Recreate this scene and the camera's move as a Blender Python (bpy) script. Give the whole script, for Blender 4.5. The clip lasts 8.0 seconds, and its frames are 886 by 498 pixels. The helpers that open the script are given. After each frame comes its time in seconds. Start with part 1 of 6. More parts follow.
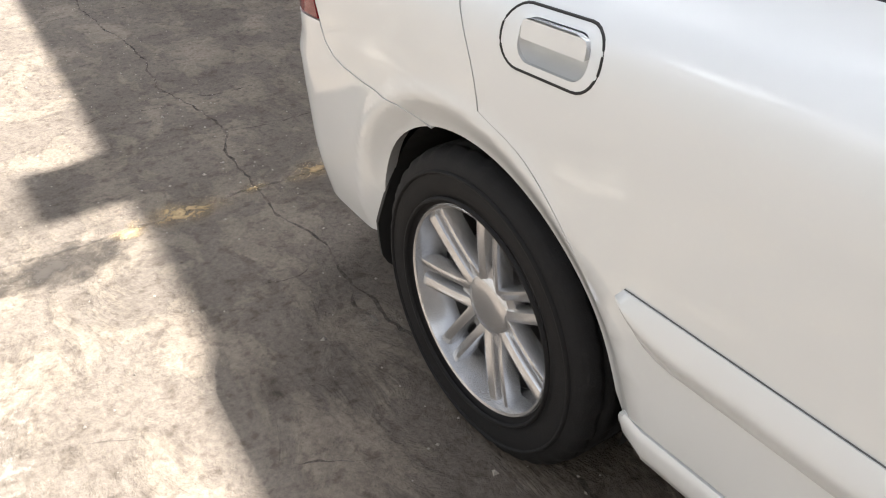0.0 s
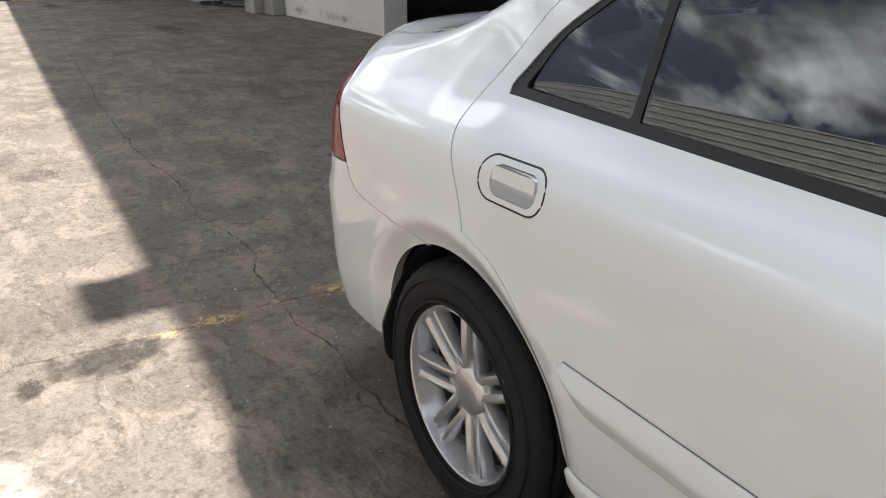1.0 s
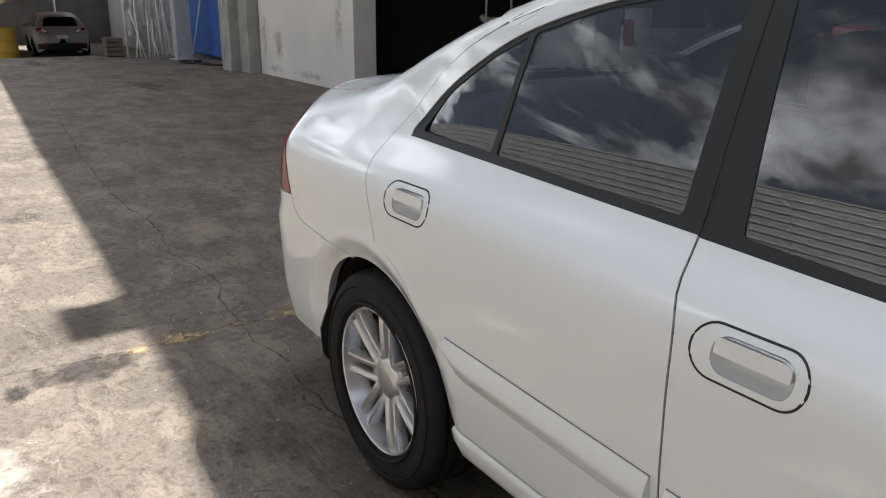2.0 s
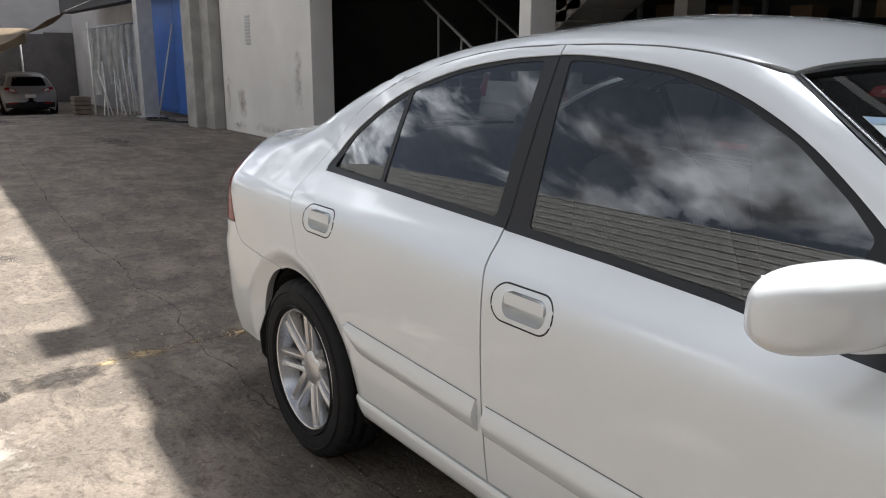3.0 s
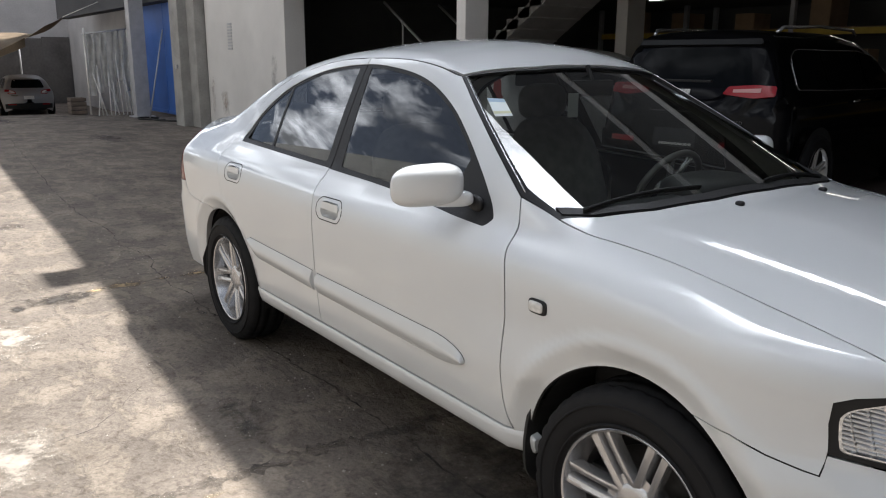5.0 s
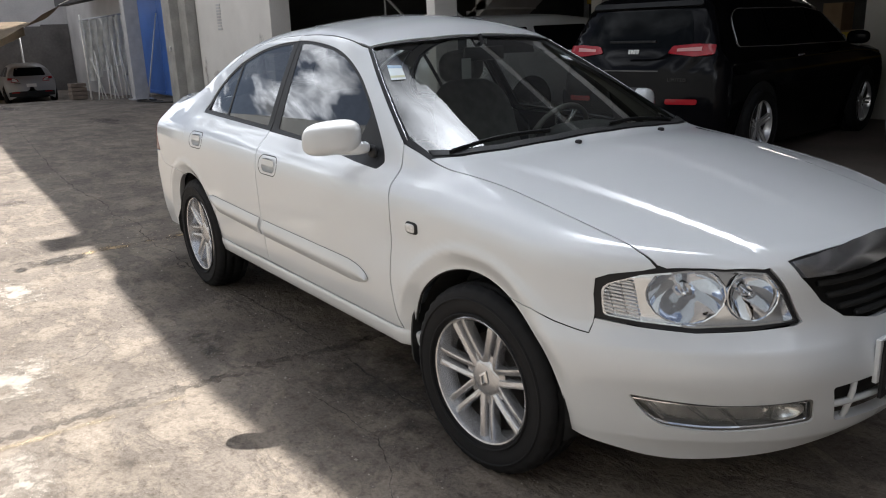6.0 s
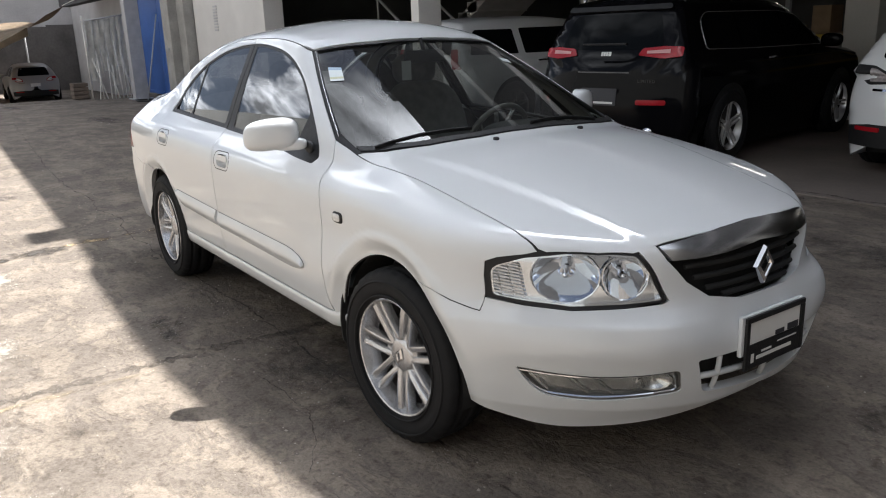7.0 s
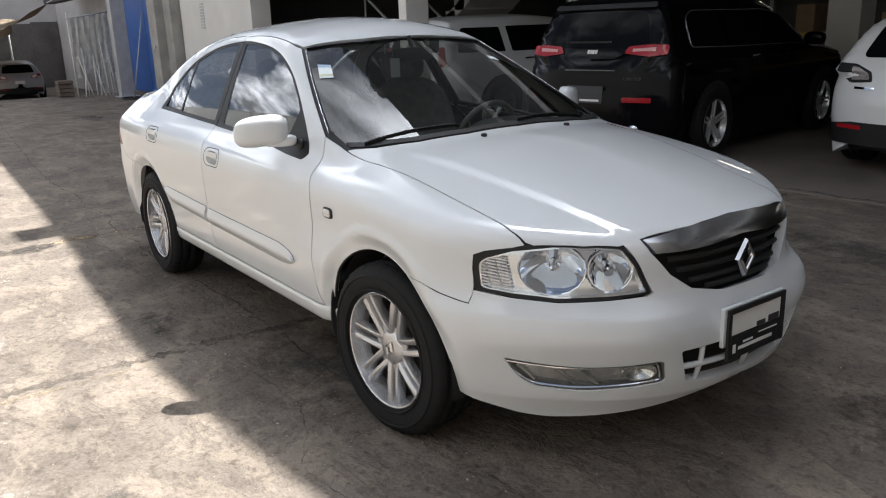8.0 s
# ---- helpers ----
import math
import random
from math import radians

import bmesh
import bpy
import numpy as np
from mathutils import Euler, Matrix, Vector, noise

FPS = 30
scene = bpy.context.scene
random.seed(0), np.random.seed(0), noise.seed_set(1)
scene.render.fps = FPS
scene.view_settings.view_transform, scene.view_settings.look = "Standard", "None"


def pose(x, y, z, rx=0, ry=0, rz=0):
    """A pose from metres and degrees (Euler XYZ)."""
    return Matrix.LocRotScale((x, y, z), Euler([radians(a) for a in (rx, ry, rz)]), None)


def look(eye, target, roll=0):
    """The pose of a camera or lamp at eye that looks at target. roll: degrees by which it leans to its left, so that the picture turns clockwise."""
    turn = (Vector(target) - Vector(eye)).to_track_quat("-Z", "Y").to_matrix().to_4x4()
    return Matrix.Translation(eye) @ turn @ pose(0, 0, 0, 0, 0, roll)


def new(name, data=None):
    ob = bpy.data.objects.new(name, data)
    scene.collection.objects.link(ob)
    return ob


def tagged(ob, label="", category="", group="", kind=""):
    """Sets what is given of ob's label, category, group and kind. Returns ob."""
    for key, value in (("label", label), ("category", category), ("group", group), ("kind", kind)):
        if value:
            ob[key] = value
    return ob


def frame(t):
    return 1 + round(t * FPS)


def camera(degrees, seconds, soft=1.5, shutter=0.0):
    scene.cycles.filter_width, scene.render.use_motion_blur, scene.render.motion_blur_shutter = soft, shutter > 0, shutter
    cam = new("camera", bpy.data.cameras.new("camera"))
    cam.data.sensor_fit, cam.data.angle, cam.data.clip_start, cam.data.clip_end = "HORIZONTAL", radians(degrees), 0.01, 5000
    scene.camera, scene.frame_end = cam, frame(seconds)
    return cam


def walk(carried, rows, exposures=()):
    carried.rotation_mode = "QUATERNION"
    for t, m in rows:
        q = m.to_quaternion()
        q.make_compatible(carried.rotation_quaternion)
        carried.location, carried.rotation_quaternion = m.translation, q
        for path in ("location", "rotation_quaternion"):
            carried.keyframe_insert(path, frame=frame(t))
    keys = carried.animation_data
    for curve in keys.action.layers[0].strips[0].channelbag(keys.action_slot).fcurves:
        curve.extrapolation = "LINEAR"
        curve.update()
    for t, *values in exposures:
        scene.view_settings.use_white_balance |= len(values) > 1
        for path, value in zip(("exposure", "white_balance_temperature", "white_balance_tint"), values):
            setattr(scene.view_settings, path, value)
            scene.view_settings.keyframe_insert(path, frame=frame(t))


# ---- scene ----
from mathutils import geometry

# ---- camera ----
cam = camera(59.1, 8.0, soft=1.1)
PATH = [
    (0, (-0.328, -1.475, 1.173), (-1.747, -0.559, 0.101), -1.9),
    (0.5, (-0.179, -1.576, 1.224), (-1.692, -0.621, 0.33), -1.3),
    (1, (-0.003, -1.641, 1.265), (-1.574, -0.651, 0.522), 0.2),
    (2.5, (0.713, -1.805, 1.323), (-0.86, -0.697, 0.776), 0.3),
    (3, (1.019, -1.886, 1.338), (-0.55, -0.742, 0.86), 0.3),
    (3.5, (1.359, -1.947, 1.348), (-0.185, -0.798, 0.804), 0.4),
    (4, (1.675, -2.067, 1.355), (0.154, -0.876, 0.837), 0.8),
    (4.2, (1.787, -2.094, 1.374), (0.266, -0.903, 0.852), 0.9),
    (5.3, (2.593, -2.193, 1.35), (1.018, -1.049, 0.891), 0.2),
    (5.5, (2.736, -2.21, 1.342), (1.175, -1.063, 0.844), -0.6),
    (6, (3.053, -2.189, 1.368), (1.484, -1.072, 0.829), -2.1),
    (6.5, (3.297, -2.112, 1.378), (1.71, -1.02, 0.842), -1.7),
    (7, (3.411, -2.076, 1.374), (1.831, -0.974, 0.837), -2.0),
    (7.5, (3.435, -2.094, 1.377), (1.858, -0.989, 0.838), -2.4),
    (8, (3.445, -2.106, 1.374), (1.884, -0.979, 0.831), -1.9),
]
walk(cam, [(t, look(eye, target, roll)) for t, eye, target, roll in PATH], [(0, 1.93, 6300, 10.5), (1.0, 1.50, 6280, 10.5), (2.5, 1.28, 6200, 10.5), (4, 1.31, 6150, 10.5), (5.5, 1.34, 6130, 10.5), (7, 1.62, 6150, 10.5), (8, 1.62, 6150, 10.5)])

# ---- light ----
CLOUD_SEED = 8.2
SUN_DIR = Vector((.14, -.45, -1.0)).normalized()   # the way that sunlight travels
sun_up = math.asin(-SUN_DIR.z)
sun_turn = math.atan2(-SUN_DIR.x, -SUN_DIR.y)
world = bpy.data.worlds.new("sky")
scene.world = world
world.use_nodes = True
wt = world.node_tree
wt.nodes.clear()


def wnode(kind, **values):
    n = wt.nodes.new(kind)
    for key, value in values.items():
        n.inputs[key].default_value = value
    return n


sky = wt.nodes.new("ShaderNodeTexSky")
sky.sky_type, sky.sun_disc = "NISHITA", False
sky.sun_elevation, sky.sun_rotation = sun_up, sun_turn
sky.air_density, sky.dust_density, sky.altitude = 1.0, 3.5, 1800
coord = wt.nodes.new("ShaderNodeTexCoord")


def wmath(kind, a, b=0.0, c=0.0):
    n = wt.nodes.new("ShaderNodeMath")
    n.operation = kind
    for i, v in enumerate((a, b, c)):
        if isinstance(v, (int, float)):
            n.inputs[i].default_value = v
        else:
            wt.links.new(v, n.inputs[i])
    return n.outputs[0]


def wrange(value, a, b, c, d):
    n = wnode("ShaderNodeMapRange", **{"From Min": a, "From Max": b, "To Min": c, "To Max": d})
    wt.links.new(value, n.inputs["Value"])
    return n.outputs["Result"]


def wmix(factor, a, b):
    n = wt.nodes.new("ShaderNodeMix")
    n.data_type = "RGBA"
    for key, v in (("Factor", factor), ("A", a), ("B", b)):
        if isinstance(v, (float, tuple)):
            n.inputs[key].default_value = v
        else:
            wt.links.new(v, n.inputs[key])
    return n.outputs["Result"]


# a layer of broken cloud, seen more and more edge-on towards the horizon
lift = wt.nodes.new("ShaderNodeSeparateXYZ")
wt.links.new(coord.outputs["Generated"], lift.inputs["Vector"])
height = wmath("MAXIMUM", lift.outputs["Z"], 0.0)
spread = wmath("ADD", height, .10)
layer = wt.nodes.new("ShaderNodeCombineXYZ")
wt.links.new(wmath("DIVIDE", lift.outputs["X"], spread), layer.inputs["X"])
wt.links.new(wmath("DIVIDE", lift.outputs["Y"], spread), layer.inputs["Y"])
layer.inputs["Z"].default_value = CLOUD_SEED
clouds = wnode("ShaderNodeTexNoise", Scale=1.75, Detail=10.0, Roughness=.58, Distortion=.3)
shade = wnode("ShaderNodeTexNoise", Scale=2.8, Detail=9.0, Roughness=.60)
for n in (clouds, shade):
    wt.links.new(layer.outputs["Vector"], n.inputs["Vector"])
# clouds glow towards the sun, which shines through them
near_sun = wnode("ShaderNodeVectorMath")
near_sun.operation = "DOT_PRODUCT"
near_sun.inputs[1].default_value = -SUN_DIR
wt.links.new(coord.outputs["Generated"], near_sun.inputs[0])
peak = wmath("POWER", wmath("MAXIMUM", near_sun.outputs["Value"], 0.0), 40.0)
cover = wmath("MULTIPLY_ADD", peak, .30, clouds.outputs["Fac"])
cloud_mask = wrange(cover, .47, .57, 0.0, 1.0)
tone = wrange(shade.outputs["Fac"], .39, .61, 3.0, 22.5)
gain = wmath("MULTIPLY", wmath("MULTIPLY_ADD", peak, 11.0, 1.0), wrange(lift.outputs["Z"], .12, .70, 2.3, 1.05))
bright = wmath("MULTIPLY", tone, gain)
cloud_colour = wnode("ShaderNodeVectorMath")
cloud_colour.operation, cloud_colour.inputs[0].default_value = "SCALE", (.985, 1.0, 1.02)
wt.links.new(bright, cloud_colour.inputs["Scale"])
veiled = wmix(.55, sky.outputs["Color"], (3.55, 3.72, 4.05, 1.0))
back = wnode("ShaderNodeBackground", Strength=.041)
out = wt.nodes.new("ShaderNodeOutputWorld")
wt.links.new(wmix(cloud_mask, veiled, cloud_colour.outputs["Vector"]), back.inputs["Color"])
wt.links.new(back.outputs["Background"], out.inputs["Surface"])
sun_data = bpy.data.lights.new("sun", "SUN")
sun_data.energy, sun_data.angle, sun_data.color = 5.0, radians(.38), (1.0, .95, .865)
sun = new("sun", sun_data)
sun.matrix_world = look((0, 0, 30), Vector((0, 0, 30)) + SUN_DIR)

# ---- materials ----
def material(name, colour, rough=.5, metal=0.0, coat=0.0, vary=0.0, scale=8.0, bump=0.0, bump_scale=60.0, rough_vary=0.0, alpha=None, sub=None, ior=None, spec=None):
    """A principled material with colour and roughness varied by noise at two scales, and fine relief."""
    m = bpy.data.materials.new(name)
    m.use_nodes = True
    t = m.node_tree
    b = t.nodes["Principled BSDF"]
    b.inputs["Base Color"].default_value = (*colour, 1)
    b.inputs["Roughness"].default_value, b.inputs["Metallic"].default_value = rough, metal
    b.inputs["Coat Weight"].default_value, b.inputs["Coat Roughness"].default_value = coat, .04
    b.inputs["Coat IOR"].default_value = 1.53
    if ior:
        b.inputs["IOR"].default_value = ior
    if spec is not None:
        b.inputs["Specular IOR Level"].default_value = spec
    if vary or bump or rough_vary:
        c = t.nodes.new("ShaderNodeTexCoord")
        big, small = t.nodes.new("ShaderNodeTexNoise"), t.nodes.new("ShaderNodeTexNoise")
        big.inputs["Scale"].default_value, big.inputs["Detail"].default_value = scale, 5
        small.inputs["Scale"].default_value, small.inputs["Detail"].default_value = bump_scale, 4
        t.links.new(c.outputs["Object"], big.inputs["Vector"])
        t.links.new(c.outputs["Object"], small.inputs["Vector"])
        both = t.nodes.new("ShaderNodeMath")
        both.operation = "MULTIPLY_ADD"
        both.inputs[1].default_value = .35
        t.links.new(small.outputs["Fac"], both.inputs[0])
        t.links.new(big.outputs["Fac"], both.inputs[2])
        if vary:
            ramp = t.nodes.new("ShaderNodeMapRange")
            ramp.inputs["From Min"].default_value, ramp.inputs["From Max"].default_value = .4, .95
            ramp.inputs["To Min"].default_value, ramp.inputs["To Max"].default_value = 1 - vary, 1 + vary
            t.links.new(both.outputs[0], ramp.inputs["Value"])
            mul = t.nodes.new("ShaderNodeVectorMath")
            mul.operation = "SCALE"
            mul.inputs[0].default_value = colour
            t.links.new(ramp.outputs["Result"], mul.inputs["Scale"])
            t.links.new(mul.outputs["Vector"], b.inputs["Base Color"])
        if rough_vary:
            rr = t.nodes.new("ShaderNodeMapRange")
            rr.inputs["From Min"].default_value, rr.inputs["From Max"].default_value = .4, .95
            rr.inputs["To Min"].default_value, rr.inputs["To Max"].default_value = max(rough - rough_vary, .02), min(rough + rough_vary, 1)
            t.links.new(both.outputs[0], rr.inputs["Value"])
            t.links.new(rr.outputs["Result"], b.inputs["Roughness"])
        if bump:
            bp = t.nodes.new("ShaderNodeBump")
            bp.inputs["Strength"].default_value, bp.inputs["Distance"].default_value = bump, .01
            t.links.new(small.outputs["Fac"], bp.inputs["Height"])
            t.links.new(bp.outputs["Normal"], b.inputs["Normal"])
    return m


def glass_material(name, tint, ior):
    """A thin pane: what lies behind it shows through its tint, and it mirrors by its ior."""
    m = bpy.data.materials.new(name)
    m.use_nodes = True
    t = m.node_tree
    t.nodes.clear()
    through_it, mirror = t.nodes.new("ShaderNodeBsdfTransparent"), t.nodes.new("ShaderNodeBsdfGlossy")
    through_it.inputs["Color"].default_value = (*tint, 1)
    mirror.inputs["Roughness"].default_value = .0
    slant, mix, o = t.nodes.new("ShaderNodeLayerWeight"), t.nodes.new("ShaderNodeMixShader"), t.nodes.new("ShaderNodeOutputMaterial")
    steep, fres = t.nodes.new("ShaderNodeMath"), t.nodes.new("ShaderNodeMath")
    straight = ((ior - 1) / (ior + 1)) ** 2
    slant.inputs["Blend"].default_value = .5
    steep.operation, steep.inputs[1].default_value = "POWER", 4.0
    fres.operation, fres.inputs[1].default_value, fres.inputs[2].default_value = "MULTIPLY_ADD", 1 - straight, straight
    t.links.new(slant.outputs["Facing"], steep.inputs[0])
    t.links.new(steep.outputs[0], fres.inputs[0])
    t.links.new(fres.outputs[0], mix.inputs["Fac"])
    t.links.new(through_it.outputs["BSDF"], mix.inputs[1])
    t.links.new(mirror.outputs["BSDF"], mix.inputs[2])
    t.links.new(mix.outputs["Shader"], o.inputs["Surface"])
    return m


def glow_material(name, colour, strength):
    m = material(name, colour)
    b = m.node_tree.nodes["Principled BSDF"]
    b.inputs["Emission Color"].default_value, b.inputs["Emission Strength"].default_value = (*colour, 1), strength
    return m


PAINT = material("pearl white car paint", (.600, .617, .628), .5, .0, 1.0, vary=.012, scale=3, bump_scale=900, rough_vary=.03, spec=.3)
PAINT.node_tree.nodes["Principled BSDF"].inputs["Coat IOR"].default_value = 1.66
PAINT.node_tree.nodes["Principled BSDF"].inputs["Coat Roughness"].default_value = .012
PAINT_BLACK = material("black car paint", (.004, .004, .005), .08, .0, .0, spec=.11)
PAINT_WHITE = material("white car paint", (.72, .73, .74), .35, .0, .8)
PAINT_SILVER = material("silver car paint", (.34, .34, .35), .42, .3, .4)
TRIM = material("black plastic trim", (.012, .012, .013), .5, spec=.3, vary=.15, bump=.12, bump_scale=700)
RUBBER = material("tyre rubber", (.010, .010, .011), .75, spec=.25, vary=.3, scale=14, bump=.15, bump_scale=300, rough_vary=.1)
RUBBER_AND_GAP = material("black rubber and dark panel gaps", (.010, .010, .010), .7, vary=.1)
GLASS = glass_material("tinted window glass", (.50, .51, .505), 2.08)
SCREEN = glass_material("windscreen glass", (.72, .76, .73), 1.84)
CLEAR = glass_material("clear lamp lens", (.93, .95, .96), 1.45)
DARKGLASS = material("dark privacy glass", (.005, .006, .007), .05, spec=.05)
CHROME = material("chrome", (.78, .78, .79), .06, 1.0)
CHROME_DULL = material("dusty chrome", (.70, .70, .71), .19, 1.0, vary=.08, scale=12, rough_vary=.05)
ALLOY = material("silver alloy wheel paint", (.55, .555, .57), .27, .8, .4, vary=.05, scale=20, bump_scale=500)
# barrel and disc colours hold the shade seen between the spokes
ALLOY_DARK = material("darkened alloy", (.06, .058, .056), .5, .5, vary=.3, scale=30)
STEEL = material("darkened brake steel", (.030, .028, .026), .6, .5, vary=.3, scale=30)
BLACK = material("dark underbody", (.008, .008, .008), .85, vary=.2)
REFLECTOR = material("lamp reflector", (.74, .76, .80), .03, 1.0)
LAMP_GREY = material("lamp inner housing", (.105, .10, .095), .42, .1)
LAMP_BRIGHT = material("satin lamp housing", (.74, .76, .80), .16, 1.0)
PRISM = material("milky indicator prisms", (.62, .63, .66), .18, .4, 1.0)
FOG_BACK = material("dull fog lamp mirror", (.70, .69, .66), .22, .9, vary=.25, scale=35)
REPEATER = material("clear repeater lens", (.62, .615, .60), .12, coat=1.0, vary=.2, scale=90)
SEAM_GREY = material("grey seam and shadow line", (.11, .11, .108), .8, vary=.2, scale=30)
RED_LENS = material("red lamp lens", (.33, .012, .018), .15, coat=.25, spec=.3)
RED_DEEP = material("deep red lamp lens", (.15, .007, .010), .16, coat=.15, spec=.25)
PINK_LENS = material("pale red lamp strip", (.60, .30, .29), .2)
PLATE_WHITE = material("white plate", (.70, .70, .68), .4, vary=.05)
INK = material("dark printing", (.03, .03, .035), .6)
CLOTH = material("grey seat cloth", (.13, .13, .128), .9, vary=.25, scale=20, bump=.25, bump_scale=500)
DASH = material("dashboard plastic", (.016, .016, .017), .55, vary=.15, bump=.1, bump_scale=600)
LINING = material("light grey headliner", (.24, .235, .225), .9, vary=.06)

# ---- building helpers ----
def mesh_of(bm, name, mat, smooth=False):
    me = bpy.data.meshes.new(name)
    bm.to_mesh(me)
    bm.free()
    for m in (mat if isinstance(mat, (list, tuple)) else [mat]):
        me.materials.append(m)
    if smooth:
        for p in me.polygons:
            p.use_smooth = True
    return me


def part(name, bm, mat, parent=None, label="", smooth=False, angle=None):
    """Links a bmesh (or a mesh) as one object, under a thing or a part where one is given."""
    me = bm if isinstance(bm, bpy.types.Mesh) else mesh_of(bm, name, mat, smooth or angle is not None)
    if angle is not None:
        me.set_sharp_from_angle(angle=radians(angle))
    ob = new(name, me)
    if parent is not None:
        ob.parent = parent
    return tagged(ob, label)


def thing(name, label, category, group="", kind="", at=None):
    ob = tagged(new(name), label, category, group, kind)
    if at is not None:
        ob.matrix_world = at
    return ob


def box(bm, x0, x1, y0, y1, z0, z1, bevel=0.0, turn=None, slot=0):
    """A box in bm, with rounded edges where bevel is given."""
    vs = [bm.verts.new((x, y, z)) for x in (x0, x1) for y in (y0, y1) for z in (z0, z1)]
    fs = [bm.faces.new([vs[i] for i in q]) for q in ((0, 1, 3, 2), (4, 6, 7, 5), (0, 4, 5, 1), (2, 3, 7, 6), (0, 2, 6, 4), (1, 5, 7, 3))]
    for f in fs:
        f.material_index = slot
    if bevel:
        es = list({e for f in fs for e in f.edges})
        made = bmesh.ops.bevel(bm, geom=es, offset=bevel, segments=2, affect="EDGES", profile=.6)
        vs = list({v for f in made["faces"] for v in f.verts} | {v for v in vs if v.is_valid})
    if turn is not None:
        bmesh.ops.transform(bm, matrix=turn, verts=[v for v in vs if v.is_valid])
    return vs


def boxes(*specs, bevel=0.0):
    bm = bmesh.new()
    for s in specs:
        box(bm, *s, bevel=bevel)
    return bm


def tube(bm, points, radius, sides=6, closed=False, slot=0):
    """A round bar along a line of points; radius may be one number or one for each point."""
    pts = [Vector(p) for p in points]
    n = len(pts)
    rs = radius if isinstance(radius, (list, tuple)) else [radius] * n
    rings = []
    for i, p in enumerate(pts):
        a, b = pts[(i - 1) % n if closed else max(i - 1, 0)], pts[(i + 1) % n if closed else min(i + 1, n - 1)]
        d = (b - a).normalized()
        u = d.cross(Vector((0, 0, 1)) if abs(d.z) < .9 else Vector((0, 1, 0))).normalized()
        v = d.cross(u)
        rings.append([bm.verts.new(p + rs[i] * (math.cos(2 * math.pi * k / sides) * u + math.sin(2 * math.pi * k / sides) * v)) for k in range(sides)])
    for i in range(n if closed else n - 1):
        r, s = rings[i], rings[(i + 1) % n]
        for k in range(sides):
            bm.faces.new((r[k], r[(k + 1) % sides], s[(k + 1) % sides], s[k])).material_index = slot
    if not closed:
        bm.faces.new(rings[0][::-1]).material_index = slot
        bm.faces.new(rings[-1]).material_index = slot
    return bm


def spin(bm, profile, sides, axis="y", close=False, slot=0, wobble=None):
    """Turns a profile of (radius, along) about an axis."""
    rings = []
    for k in range(sides):
        a = 2 * math.pi * k / sides
        c, s = math.cos(a), math.sin(a)
        ring = []
        for j, (r, h) in enumerate(profile):
            q = r + (wobble(j, k) if wobble else 0)
            ring.append(bm.verts.new((q * c, h, q * s) if axis == "y" else (q * c, q * s, h) if axis == "z" else (h, q * c, q * s)))
        rings.append(ring)
    m = len(profile)
    for k in range(sides):
        r, s = rings[k], rings[(k + 1) % sides]
        for j in range(m if close else m - 1):
            bm.faces.new((r[j], r[(j + 1) % m], s[(j + 1) % m], s[j])).material_index = slot
    return bm


def ball(bm, at, size, power=2.0, nu=20, nv=12):
    """A rounded block (superellipsoid): power 2 is an ellipsoid, higher is boxier."""
    def sp(v):
        return math.copysign(abs(v) ** (2 / power), v)
    rows = []
    for i in range(nv + 1):
        a = -math.pi / 2 + math.pi * i / nv
        row = []
        for j in range(nu):
            b = 2 * math.pi * j / nu
            row.append(bm.verts.new((at[0] + size[0] * sp(math.cos(a)) * sp(math.cos(b)), at[1] + size[1] * sp(math.cos(a)) * sp(math.sin(b)), at[2] + size[2] * sp(math.sin(a)))))
        rows.append(row)
    for i in range(nv):
        for j in range(nu):
            bm.faces.new((rows[i][j], rows[i][(j + 1) % nu], rows[i + 1][(j + 1) % nu], rows[i + 1][j]))
    bmesh.ops.remove_doubles(bm, verts=[v for r in rows for v in r], dist=1e-5)
    return bm


# outlines in two dimensions
def curve_through(points, n=6, closed=False):
    """A smooth line through points."""
    p = [np.array(q, float) for q in points]
    if closed:
        p = [p[-1]] + p + [p[0], p[1]]
    else:
        p = [2 * p[0] - p[1]] + p + [2 * p[-1] - p[-2]]
    made = []
    for i in range(1, len(p) - 2):
        for k in range(n):
            t = k / n
            made.append(.5 * (2 * p[i] + (p[i + 1] - p[i - 1]) * t + (2 * p[i - 1] - 5 * p[i] + 4 * p[i + 1] - p[i + 2]) * t * t + (3 * p[i] - p[i - 1] - 3 * p[i + 1] + p[i + 2]) * t ** 3))
    if not closed:
        made.append(p[-2])
    return [tuple(q) for q in made]


def rounded(poly, r, n=5):
    """A closed outline with its corners rounded; r: one radius or one for each corner."""
    p = [np.array(q, float) for q in poly]
    made = []
    for i, q in enumerate(p):
        rad = r[i] if isinstance(r, (list, tuple)) else r
        a, b = p[i - 1] - q, p[(i + 1) % len(p)] - q
        la, lb = np.linalg.norm(a), np.linalg.norm(b)
        d = min(rad, .45 * la, .45 * lb)
        if d < 1e-4:
            made.append(tuple(q))
            continue
        s, e = q + a / la * d, q + b / lb * d
        for k in range(n + 1):
            t = k / n
            made.append(tuple((1 - t) ** 2 * s + 2 * t * (1 - t) * q + t * t * e))
    return made


def arc(cx, cz, r, a0, a1, n=24):
    return [(cx + r * math.cos(radians(a0 + (a1 - a0) * k / n)), cz + r * math.sin(radians(a0 + (a1 - a0) * k / n))) for k in range(n + 1)]


